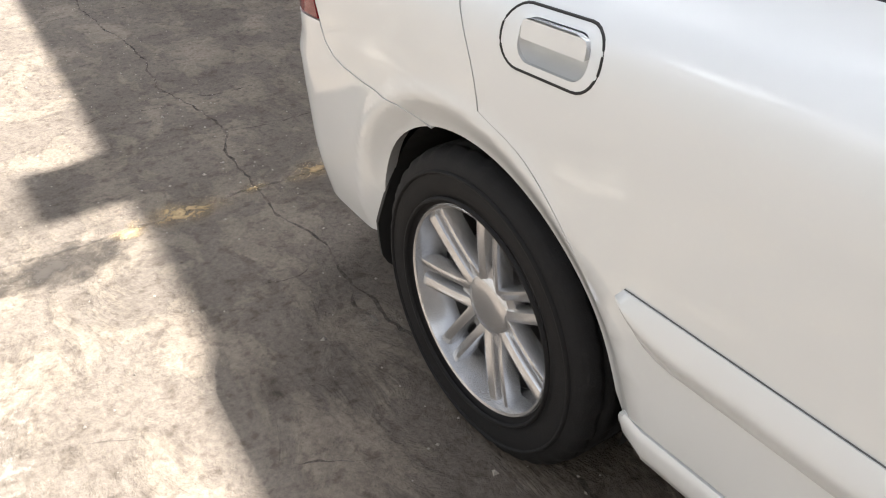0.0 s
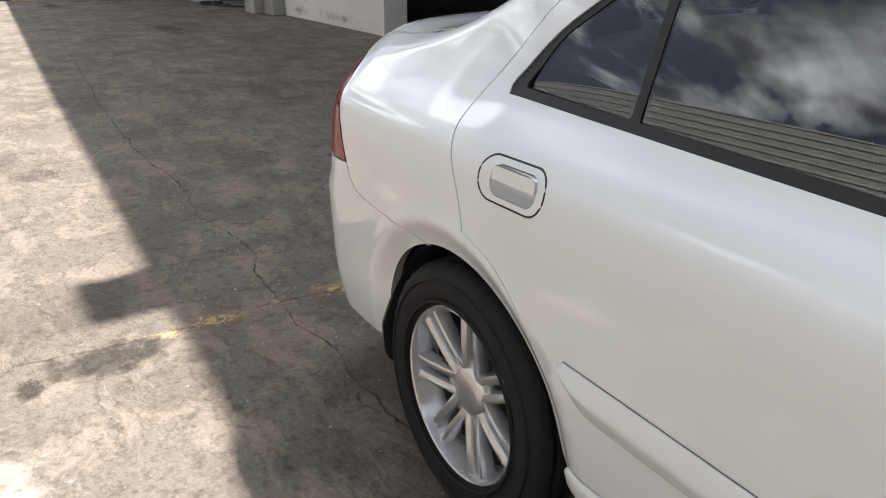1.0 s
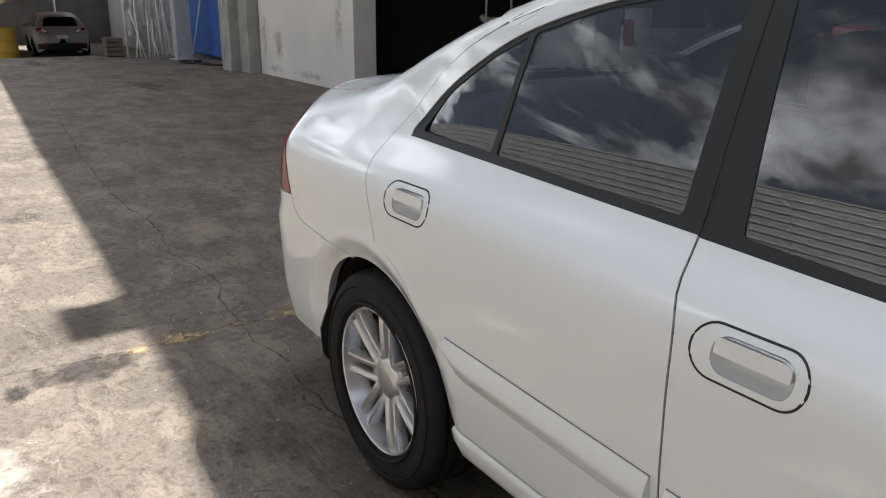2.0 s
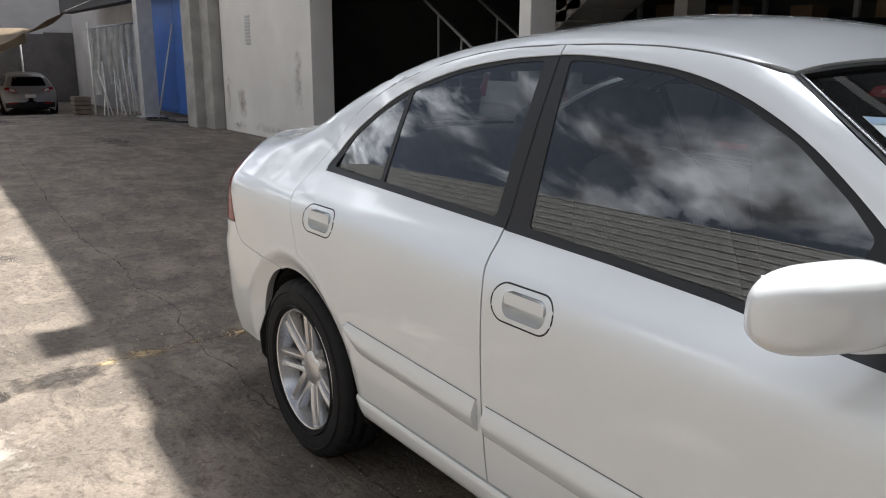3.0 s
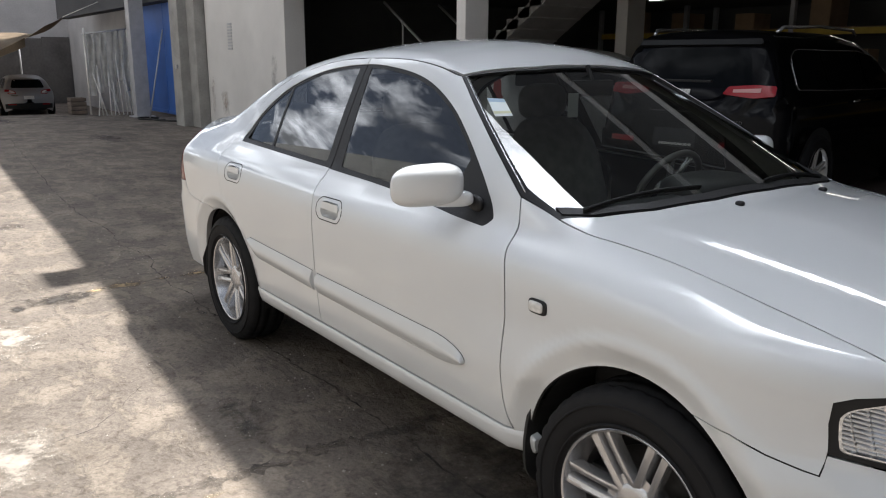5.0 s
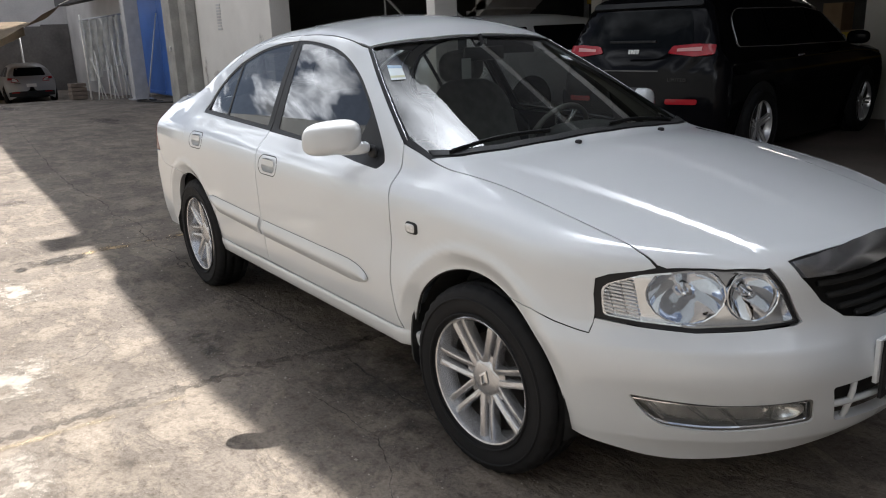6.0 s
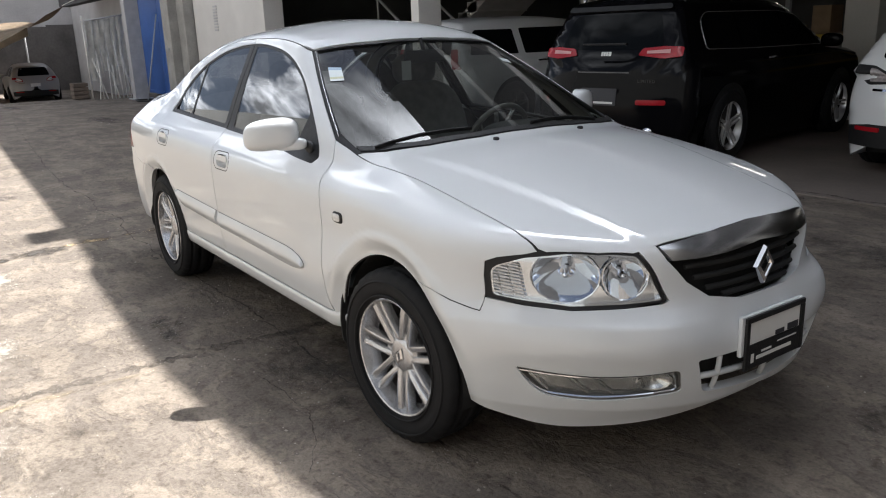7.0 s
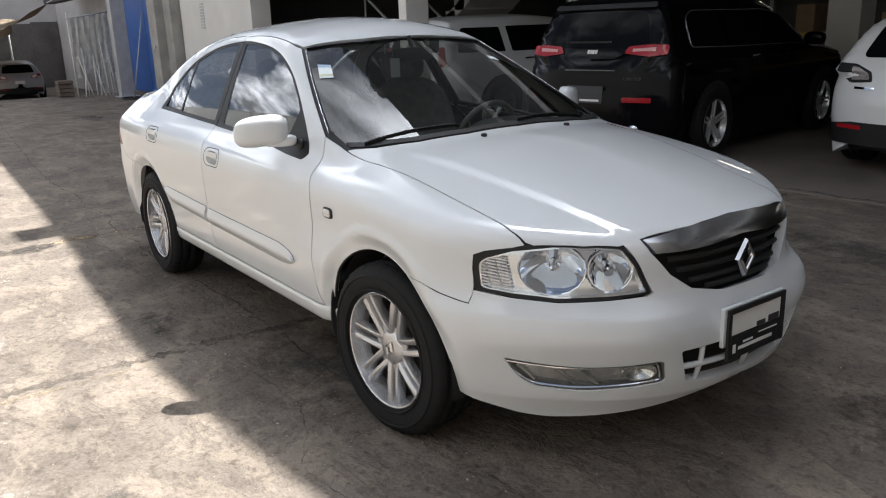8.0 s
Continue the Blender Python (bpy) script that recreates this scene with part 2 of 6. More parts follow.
def fine(poly, gap):
    made = []
    for i, q in enumerate(poly):
        e = poly[(i + 1) % len(poly)]
        n = max(1, math.ceil(math.hypot(e[0] - q[0], e[1] - q[1]) / gap))
        made += [(q[0] + (e[0] - q[0]) * k / n, q[1] + (e[1] - q[1]) * k / n) for k in range(n)]
    return made


def within(pts, poly):
    x, y = pts[:, 0], pts[:, 1]
    hit = np.zeros(len(pts), bool)
    px, py = np.array(poly).T
    for i in range(len(px)):
        x0, y0, x1, y1 = px[i - 1], py[i - 1], px[i], py[i]
        if y0 != y1:
            hit ^= ((y0 > y) != (y1 > y)) & (x < (x1 - x0) * (y - y0) / (y1 - y0) + x0)
    return hit


def filled(outline, holes, gap):
    """Triangles that fill an outline with holes: points in the plane, triangles and the loops of rim points."""
    loops = [fine(outline, gap)] + [fine(h, gap) for h in holes]
    pts, edges, rims = [], [], []
    for loop in loops:
        n = len(pts)
        pts += loop
        rims.append(list(range(n, n + len(loop))))
        edges += [(n + i, n + (i + 1) % len(loop)) for i in range(len(loop))]
    rim = np.array(pts)
    lo, hi = rim.min(0), rim.max(0)
    g = np.stack(np.meshgrid(np.arange(lo[0] + gap * .37, hi[0], gap), np.arange(lo[1] + gap * .41, hi[1], gap)), -1).reshape(-1, 2)
    keep = within(g, loops[0])
    for h in loops[1:]:
        keep &= ~within(g, h)
    g = g[keep]
    if len(g):
        near = np.array([np.min((rim[:, 0] - q[0]) ** 2 + (rim[:, 1] - q[1]) ** 2) for q in g]) > (.55 * gap) ** 2
        g = g[near]
    everything = [Vector(p) for p in pts] + [Vector(p) for p in g]
    from_cdt = geometry.delaunay_2d_cdt(everything, edges, [], 1, 1e-7)
    vs = np.array([tuple(v) for v in from_cdt[0]])
    tris = np.array([f for f in from_cdt[2] if len(f) == 3])
    mid = vs[tris].mean(1)
    keep = within(mid, loops[0])
    for h in loops[1:]:
        keep &= ~within(mid, h)
    tris = tris[keep]
    where = {}
    for new_i, olds in enumerate(from_cdt[3]):
        for o in olds:
            where[o] = new_i
    return vs, tris, [[where[i] for i in r] for r in rims]


# from the plane onto a body: side (x, z), top (x, y), front and rear (y, z), round the nose (angle, z), round the length (x, angle)
def on_side(uv):
    n = len(uv)
    return np.c_[uv[:, 0], np.full(n, -1.5), uv[:, 1]], np.tile((0., 1, 0), (n, 1)), 1.5


def on_top(uv):
    n = len(uv)
    return np.c_[uv, np.full(n, 2.4)], np.tile((0., 0, -1), (n, 1)), 2.2


def on_front(uv):
    n = len(uv)
    return np.c_[np.full(n, 3.2), uv], np.tile((-1., 0, 0), (n, 1)), 3.2


def on_rear(uv):
    n = len(uv)
    return np.c_[np.full(n, -3.2), uv], np.tile((1., 0, 0), (n, 1)), 3.2


def round_end(cx):
    def place(uv):
        c, s = np.cos(uv[:, 0]), np.sin(uv[:, 0])
        return np.c_[cx + 2 * c, 2 * s, uv[:, 1]], np.c_[-c, -s, 0 * c], 2.0
    return place


RING_Z = .55


def on_ring(uv):
    c, s = np.cos(uv[:, 1]), np.sin(uv[:, 1])
    return np.c_[uv[:, 0], -1.8 * c, RING_Z + 1.8 * s], np.c_[0 * c, c, -s], 1.8


def along(points, gap=.02):
    """The same open line with points no further apart than gap."""
    made = [tuple(points[0])]
    for a, b in zip(points, points[1:]):
        n = max(1, math.ceil(math.hypot(b[0] - a[0], b[1] - a[1]) / gap))
        made += [(a[0] + (b[0] - a[0]) * k / n, a[1] + (b[1] - a[1]) * k / n) for k in range(1, n + 1)]
    return made


def ring_of(f, points, place):
    """Points of the side (x, z) or top (x, y) as (x, angle) round the length."""
    points = along(points)
    q = cast(f, *place(np.array(points, float)))
    return [(p[0], math.atan2(p[2] - RING_Z, -p[1])) for p in q]


def end_of(f, points, place, cx):
    points = along(points)
    q = cast(f, *place(np.array(points, float)))
    return [(math.atan2(p[1], p[0] - cx), p[2]) for p in q]


def panel(name, f, place, outline, mat, parent, holes=(), gap=.035, inset=0.0, lip=.012, mirror=False, label="", dark_gap=False, dark_gap_depth=.009):
    """A piece of sheet cut out of the body f by an outline, with its rim turned inwards by lip."""
    uv, tris, rims = filled(outline, holes, gap)
    p = cast(f, *place(uv))
    nrm = normals(f, p)
    p = p - nrm * inset
    verts, faces, vn = list(map(tuple, p)), [], list(map(tuple, nrm))
    for t in tris:
        a, b, c = p[t]
        faces.append(tuple(t) if np.dot(np.cross(b - a, c - a), nrm[t[0]]) > 0 else tuple(t[::-1]))
    if lip:
        used = {}
        for f3 in faces:
            for i in range(3):
                used[(f3[i], f3[(i + 1) % 3])] = True
        for (i, j) in [e for e in used if (e[1], e[0]) not in used]:
            side = np.cross(p[j] - p[i], nrm[i])
            side = side / max(np.linalg.norm(side), 1e-9)
            n = len(verts)
            verts += [tuple(p[i]), tuple(p[j]), tuple(p[j] - nrm[j] * lip), tuple(p[i] - nrm[i] * lip)]
            vn += [tuple(side)] * 4
            faces.append((n + 3, n + 2, n + 1, n))
            faces[-1] = (n, n + 3, n + 2, n + 1)
    if mirror:
        verts = [(x, -y, z) for x, y, z in verts]
        vn = [(x, -y, z) for x, y, z in vn]
        faces = [q[::-1] for q in faces]
    me = bpy.data.meshes.new(name)
    me.from_pydata(verts, [], faces)
    me.materials.append(mat)
    for q in me.polygons:
        q.use_smooth = True
    me.normals_split_custom_set_from_vertices(vn)
    ob = part(name, me, mat, parent, label)
    # a black rubber tube behind the rim, added to deepen the gap's shade
    if dark_gap:
        bm = bmesh.new()
        for r in rims[:1]:
            line = [p[i] - nrm[i] * dark_gap_depth for i in r]
            tube(bm, [(q[0], -q[1] if mirror else q[1], q[2]) for q in line], .0055 if dark_gap_depth > .006 else .0030, 5, closed=True)
        part("dark_gap", bm, RUBBER_AND_GAP, ob, smooth=True)
    return ob

# ---- car body shapes: each is the zero level of a smooth function f(x, |y|, z), negative inside ----
def table(*pairs):
    """A smooth curve through (x, y) pairs given as x0, y0, x1, y1, ..."""
    xs, ys = np.array(pairs[0::2], float), np.array(pairs[1::2], float)
    slope = np.gradient(ys, xs)

    def at(x):
        x = np.asarray(x, float)
        i = np.clip(np.searchsorted(xs, x) - 1, 0, len(xs) - 2)
        h = xs[i + 1] - xs[i]
        t = np.clip((x - xs[i]) / h, 0, 1)
        y = (ys[i] * (1 + 2 * t) * (1 - t) ** 2 + h * slope[i] * t * (1 - t) ** 2
             + ys[i + 1] * t * t * (3 - 2 * t) + h * slope[i + 1] * t * t * (t - 1))
        return y + np.minimum(x - xs[0], 0) * slope[0] + np.maximum(x - xs[-1], 0) * slope[-1]
    return at


def step(a, b, x):
    t = np.clip((x - a) / (b - a), 0, 1)
    return t * t * (3 - 2 * t)


def smax(a, b, k):
    h = np.maximum(k - np.abs(a - b), 0) / k
    return np.maximum(a, b) + h * h * k / 4


def smin(a, b, k):
    return -smax(-a, -b, k)


AXLE, HUB, TYRE = 1.2675, 0.30, 0.3105
ARCH_REAR, ARCH_FRONT = (-1.2675, .304, .350), (1.264, .304, .356)   # x, z and radius of the wheel openings

side_profile = table(.15, .775, .25, .797, .36, .822, .50, .835, .62, .842, .74, .846, .80, .846, .85, .841, .88, .832, .91, .810, .935, .777, .960, .742, .985, .712, 1.1, .60)
deck_line = table(-2.4, .90, -2.25, 1.0, -2.12, 1.045, -2.0, 1.058, -1.75, 1.055, -1.5, 1.035, -1.2, 1.06, -.6, 1.08, .4, 1.08, .7, 1.045, .84, 1.013, .95, .998, 1.1, .978, 1.3, .9475, 1.5, .911, 1.7, .869, 1.9, .822, 2.0, .796, 2.08, .768, 2.15, .728, 2.3, .60)
roof_line = table(-1.95, .955, -1.8, 1.03, -1.65, 1.11, -1.5, 1.19, -1.3, 1.285, -1.1, 1.362, -.9, 1.413, -.7, 1.440, -.45, 1.451, -.2, 1.446, 0, 1.430, .15, 1.400, .3, 1.335, .85, 1.086, 1.1, .97, 1.3, .87)


def sedan(x, y, z):
    a = np.abs(y)
    w = side_profile(z + .045 * np.clip((x + 1.2) / 1.9, 0, 1) * step(.70, .85, z))
    w = w - .055 * np.clip((-x - 1.2) / 1.0, 0, None) ** 2 - .035 * np.clip((x - 1.2) / .6, 0, None) ** 2
    w = w - .030 * step(.50, .95, x) * step(.52, .70, z)
    for cx, cz, radius in (ARCH_REAR, ARCH_FRONT):
        r = np.hypot(x - cx, z - cz)
        w = w + (.011 if cx > 0 else .006) * step(.44, .64, z) * (1 - step(radius + .054, radius + .094, r)) - .030 * (1 - step(radius - .012, radius + .072, r))
    side = a - w
    bow = .934 * (a * a + .0004) ** 1.25 - 1.6 * np.clip(a - .66, 0, None) ** 2
    nose = x - (2.170 - bow - .055 * step(.45, .66, z) - .052 * step(.42, .20, z) - .45 * np.clip(.284 - z, 0, None) + .042 * step(.37, .52, z) * np.clip((.603 - z) / .058, 0, 1) * step(.15, .45, a))
    tail = -x - (2.275 - .46 * a ** 1.9 - .35 * np.clip(z - .62, 0, None) ** 1.5 - .5 * np.clip(.45 - z, 0, None) ** 2 + .03 * (1 - step(.62, .69, z)))
    ends = smax(nose, tail, .05)
    wall = smax(side, ends, .14)
    rear = step(-.6, -1.4, x)
    crease = .50 - .167 * (x - 1.33)
    deck = deck_line(x) - (.060 - .035 * rear) * (a / .67) ** 2 + .0100 * (1 - step(crease - .021, crease + .021, a)) * step(1.0, 1.3, x)
    low = smax(wall, z - deck, .09)
    return smin(low, smax(greenhouse(x, y, z), .90 - z, .04), .03 + .09 * step(-1.15, -1.5, x))


def greenhouse(x, y, z):
    a = np.abs(y)
    glass = a - (.730 - .47 * (z - .95) - .15 * (z - .95) ** 2 - .028 * ((x + .3) / 1.2) ** 2 - .05 * np.clip((-x - 1.0) / .8, 0, None) ** 2)
    flat = step(-.25, -1.05, x)
    top = z - (roof_line(x) - .042 * flat - (.257 - .14 * flat) * a ** 2)
    return smax(glass, top, .05)


def screen_sheet(x, y, z):
    return z - (roof_line(x) - .257 * y ** 2)


def cast(f, start, way, far, steps=70):
    """Where rays from outside first meet the surface f = 0 (or their middle, where they miss)."""
    start, way = np.atleast_2d(start).astype(float), np.atleast_2d(way).astype(float)
    lo, hi, found = np.zeros(len(start)), np.full(len(start), float(far)), np.zeros(len(start), bool)
    for n in range(1, steps + 1):
        d = far * n / steps
        p = start + d * way
        inside = (f(p[:, 0], p[:, 1], p[:, 2]) < 0) & ~found
        hi[inside], lo[inside] = d, far * (n - 1) / steps
        found |= inside
    for _ in range(20):
        mid = (lo + hi) / 2
        p = start + mid[:, None] * way
        inside = f(p[:, 0], p[:, 1], p[:, 2]) < 0
        hi, lo = np.where(inside, mid, hi), np.where(inside, lo, mid)
    return start + ((lo + hi) / 2)[:, None] * way


def normals(f, p, e=.002):
    g = np.stack([f(*(p + e * d).T) - f(*(p - e * d).T) for d in np.eye(3)], 1)
    return g / np.maximum(np.linalg.norm(g, axis=1, keepdims=True), 1e-9)

# ---- ground ----
def concrete_material():
    m = bpy.data.materials.new("worn yard concrete")
    m.use_nodes = True
    t = m.node_tree
    b = t.nodes["Principled BSDF"]

    def n(kind, **v):
        k = t.nodes.new(kind)
        for key, value in v.items():
            k.inputs[key].default_value = value
        return k

    def ramp(src, p0, p1, c0, c1):
        r = t.nodes.new("ShaderNodeValToRGB")
        r.color_ramp.elements[0].position, r.color_ramp.elements[1].position = p0, p1
        r.color_ramp.elements[0].color, r.color_ramp.elements[1].color = (*c0, 1), (*c1, 1)
        t.links.new(src, r.inputs["Fac"])
        return r.outputs["Color"]

    def blend(a, bb, fac, kind="MIX"):
        x = t.nodes.new("ShaderNodeMix")
        x.data_type, x.blend_type = "RGBA", kind
        for val, key in ((a, "A"), (bb, "B"), (fac, "Factor")):
            if isinstance(val, (int, float)):
                x.inputs[key].default_value = val
            else:
                t.links.new(val, x.inputs[key])
        return x.outputs["Result"]
    c = t.nodes.new("ShaderNodeTexCoord").outputs["Object"]
    # the slab was floated in one direction: streaks and scabs are longer that way
    drawn = t.nodes.new("ShaderNodeMapping")
    drawn.inputs["Rotation"].default_value, drawn.inputs["Scale"].default_value = (0, 0, .35), (.72, 1.25, 1.0)
    t.links.new(c, drawn.inputs["Vector"])
    long = drawn.outputs["Vector"]
    big = n("ShaderNodeTexNoise", Scale=.55, Detail=6.0, Roughness=.6)
    patch = n("ShaderNodeTexNoise", Scale=1.7, Detail=8.0, Roughness=.62, Distortion=.7)
    scab = n("ShaderNodeTexNoise", Scale=4.2, Detail=11.0, Roughness=.66, Distortion=.5)
    worn = n("ShaderNodeTexNoise", Scale=9.0, Detail=9.0, Roughness=.70, Distortion=.4)
    streak = n("ShaderNodeTexNoise", Scale=13.0, Detail=6.0, Roughness=.6)
    knobs = n("ShaderNodeTexNoise", Scale=26.0, Detail=6.0, Roughness=.62, Distortion=.3)
    tiny = n("ShaderNodeTexNoise", Scale=70.0, Detail=5.0, Roughness=.7)
    pits = n("ShaderNodeTexVoronoi", Scale=30.0)
    chips = n("ShaderNodeTexVoronoi", Scale=9.0)
    for k in (big, patch, worn, knobs, tiny, pits, chips):
        t.links.new(c, k.inputs["Vector"])
    for k in (scab, streak):
        t.links.new(long, k.inputs["Vector"])
    col = ramp(big.outputs["Fac"], .32, .68, (.142, .124, .108), (.191, .166, .144))
    col = blend(col, ramp(patch.outputs["Fac"], .38, .60, (.72, .70, .68), (1.14, 1.12, 1.09)), .8, "MULTIPLY")
    col = blend(col, ramp(scab.outputs["Fac"], .49, .55, (.88, .87, .86), (1.20, 1.18, 1.13)), .85, "MULTIPLY")
    # low spots of the relief are darkened too: their shade in the colour
    col = blend(col, ramp(worn.outputs["Fac"], .30, .47, (.55, .53, .51), (1, 1, 1)), .7, "MULTIPLY")
    col = blend(col, ramp(streak.outputs["Fac"], .36, .60, (.80, .79, .78), (1.06, 1.06, 1.05)), .15, "MULTIPLY")
    col = blend(col, ramp(tiny.outputs["Fac"], .34, .62, (.62, .61, .60), (1.14, 1.13, 1.12)), .6, "MULTIPLY")
    col = blend(col, ramp(knobs.outputs["Fac"], .34, .48, (.58, .56, .54), (1.05, 1.05, 1.05)), .75, "MULTIPLY")
    col = blend(col, ramp(chips.outputs["Distance"], .04, .09, (.45, .43, .40), (1, 1, 1)), .55, "MULTIPLY")
    col = blend(col, ramp(pits.outputs["Distance"], .04, .12, (.45, .43, .41), (1, 1, 1)), .5, "MULTIPLY")
    t.links.new(col, b.inputs["Base Color"])
    b.inputs["Roughness"].default_value = .88
    b.inputs["Specular IOR Level"].default_value = .25

    def scaled(src, k, plus=None):
        h = n("ShaderNodeMath")
        h.operation, h.inputs[1].default_value = "MULTIPLY_ADD", k
        t.links.new(src, h.inputs[0])
        if plus is None:
            h.inputs[2].default_value = 0.0
        else:
            t.links.new(plus, h.inputs[2])
        return h.outputs[0]
    shelf = n("ShaderNodeMapRange", **{"From Min": .47, "From Max": .55, "To Min": 0.0, "To Max": 1.0})
    t.links.new(scab.outputs["Fac"], shelf.inputs["Value"])
    relief = scaled(shelf.outputs["Result"], .30)
    relief = scaled(worn.outputs["Fac"], .95, relief)
    relief = scaled(knobs.outputs["Fac"], .80, relief)
    relief = scaled(tiny.outputs["Fac"], .16, relief)
    bp = n("ShaderNodeBump", Strength=.9, Distance=.014)
    t.links.new(relief, bp.inputs["Height"])
    t.links.new(bp.outputs["Normal"], b.inputs["Normal"])
    return m


CONCRETE = concrete_material()
bm = bmesh.new()
rows = [[bm.verts.new((x, y, z)) for y in (-400, 400)] for x, z in ((-400, -.36), (-21.6, -.36), (-20.6, -.29), (-19.6, -.07), (-19.0, 0), (400, 0))]   # the yard dips at its west end
for p, q in zip(rows, rows[1:]):
    bm.faces.new((p[0], q[0], q[1], p[1]))
ground = tagged(part("ground", bm, CONCRETE), "worn grey concrete yard with cracks and stains", "ground", kind="structure")

# ---- the garage building behind the sedan ----
WALL_WHITE = material("dirty white wall plaster", (.62, .60, .57), .85, vary=.10, scale=1.3, bump=.2, bump_scale=40)
WALL_GREY = material("dark grey painted plaster", (.17, .17, .178), .8, vary=.10, scale=2, bump=.2, bump_scale=40)
WALL_DARK = material("dark interior wall", (.10, .10, .098), .9, vary=.2, scale=1.5, bump=.2, bump_scale=30)
FLOOR_IN = material("oily garage floor", (.15, .125, .108), .7, vary=.3, scale=1.2, bump=.2, bump_scale=30)
# upper wall set near black, to darken its reflection in paint and glass
WALL_UPPER = material("near-black upper plaster", (.055, .055, .058), .85, vary=.2, scale=.8, bump=.2, bump_scale=40)
BEAM = material("pale grey painted beam", (.40, .40, .40), .7, vary=.12, scale=3, bump=.15, bump_scale=40)
FY, OPEN = 3.5, 2.6


def wall(name, label, specs, mat, bevel=.006):
    return tagged(part(name, boxes(*specs, bevel=bevel), mat), label, "wall", kind="structure")


wall("wall_west", "dirty white plastered wall of the garage", [(-13.25, -9.67, FY, FY + .36, 0, OPEN)], WALL_WHITE)
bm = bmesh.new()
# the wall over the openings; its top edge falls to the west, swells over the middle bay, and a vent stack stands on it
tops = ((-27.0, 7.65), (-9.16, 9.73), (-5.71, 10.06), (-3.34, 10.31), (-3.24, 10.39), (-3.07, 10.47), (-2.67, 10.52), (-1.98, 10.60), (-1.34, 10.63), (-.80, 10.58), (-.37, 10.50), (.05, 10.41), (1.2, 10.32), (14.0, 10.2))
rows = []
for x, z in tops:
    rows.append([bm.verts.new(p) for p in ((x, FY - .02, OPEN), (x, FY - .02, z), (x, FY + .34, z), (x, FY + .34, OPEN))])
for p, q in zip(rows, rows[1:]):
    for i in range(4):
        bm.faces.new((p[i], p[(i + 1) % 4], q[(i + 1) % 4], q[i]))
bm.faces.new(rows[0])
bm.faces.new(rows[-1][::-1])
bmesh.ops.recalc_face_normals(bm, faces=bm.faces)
tagged(part("wall_upper", bm, WALL_UPPER), "near-black upper wall over the garage openings", "wall", kind="structure")
for n, (a, b, y, d) in enumerate(((-5.10, -4.93, FY, .34), (-7.15, -6.90, 8.5, .45), (-2.40, -1.95, 8.7, .4), (4.2, 4.5, FY, .4), (9.0, 9.3, FY, .4))):
    wall("pillar_%d" % (n + 1), "white-painted concrete pillar of the garage", [(a, b, y, y + d, 0, OPEN)], WALL_WHITE, .01)
for n, z in enumerate((2.62, 4.55)):
    wall("beam_%d" % (n + 1), "pale grey concrete beam across the garage front", [(-4.9, 13.95, FY - .07, FY + .01, z, z + .22)], BEAM, .012)
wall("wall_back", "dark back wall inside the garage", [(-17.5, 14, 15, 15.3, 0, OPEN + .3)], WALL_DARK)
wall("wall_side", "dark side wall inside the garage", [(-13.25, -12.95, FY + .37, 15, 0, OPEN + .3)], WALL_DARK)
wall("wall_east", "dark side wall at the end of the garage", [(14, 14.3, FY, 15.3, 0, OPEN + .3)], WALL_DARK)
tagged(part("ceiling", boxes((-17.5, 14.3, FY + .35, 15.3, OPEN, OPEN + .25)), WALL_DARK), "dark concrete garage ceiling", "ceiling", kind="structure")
bm = boxes((-12.9, 14, 3.86, 15, -.02, .012), bevel=.008)
tagged(part("floor", bm, FLOOR_IN), "oil-stained dark garage floor", "floor", kind="structure")

stack = thing("vent_stack", "square grey vent stack on the roof edge", "vent")
part("shaft", boxes((-4.58, -4.26, FY - .01, FY + .30, 10.2, 10.78), bevel=.01), WALL_GREY, stack)
part("cap", boxes((-4.62, -4.22, FY - .02, FY + .34, 10.78, 10.83), bevel=.01), WALL_GREY, stack)

# ---- what closes the yard to the east ----
BRICKWORK = material("brown-grey rendered wall", (.17, .155, .14), .9, vary=.18, scale=.7, bump=.3, bump_scale=20)
wall("wall_yard_east", "brown-grey rendered wall closing the yard", [(11.0, 11.3, -8.5, FY, 0, 9.0)], BRICKWORK)
# ---- the warehouse across the yard, behind the camera ----
SHEET = material("corrugated metal cladding", (.34, .34, .325), .55, .2, vary=.08, scale=1.2, bump_scale=30)
bm = bmesh.new()
WY, rib = -8.6, .20
prof = []
for k in range(37):
    z = k * rib
    prof += [(WY, z), (WY, z + .140), (WY + .010, z + .156), (WY + .010, z + .184)]
prof.append((WY, 37 * rib))
a = [bm.verts.new((-60, y, z)) for y, z in prof]
b = [bm.verts.new((45, y, z)) for y, z in prof]
for i in range(len(prof) - 1):
    bm.faces.new((a[i], b[i], b[i + 1], a[i + 1]))
box(bm, -60, 45, WY - .4, WY - .02, 0, 37 * rib)
tagged(part("wall_south", bm, SHEET), "pale corrugated metal wall of a warehouse across the yard", "wall", kind="structure")

# ---- the white sedan ----
sedan_car = thing("sedan_car", "white four-door sedan parked on the concrete yard", "car")

# lines of the body, on the near side, as (x, z)
b_seam = curve_through([(-.256, .368), (-.265, .55), (-.265, .70), (-.270, .84), (-.322, .953), (-.352, 1.16), (-.383, 1.368)], 5)
front_seam = curve_through([(.868, .366), (.838, .46), (.828, .60), (.826, .70), (.820, .80), (.785, .88), (.752, .95), (.735, .985)], 5)
screen_edge = [(.735, .985), (.60, 1.072), (.44, 1.172), (.30, 1.257), (.215, 1.308)]
drip_front = curve_through([(.215, 1.308), (.10, 1.338), (-.06, 1.360), (-.22, 1.368), (-.383, 1.368)], 4)
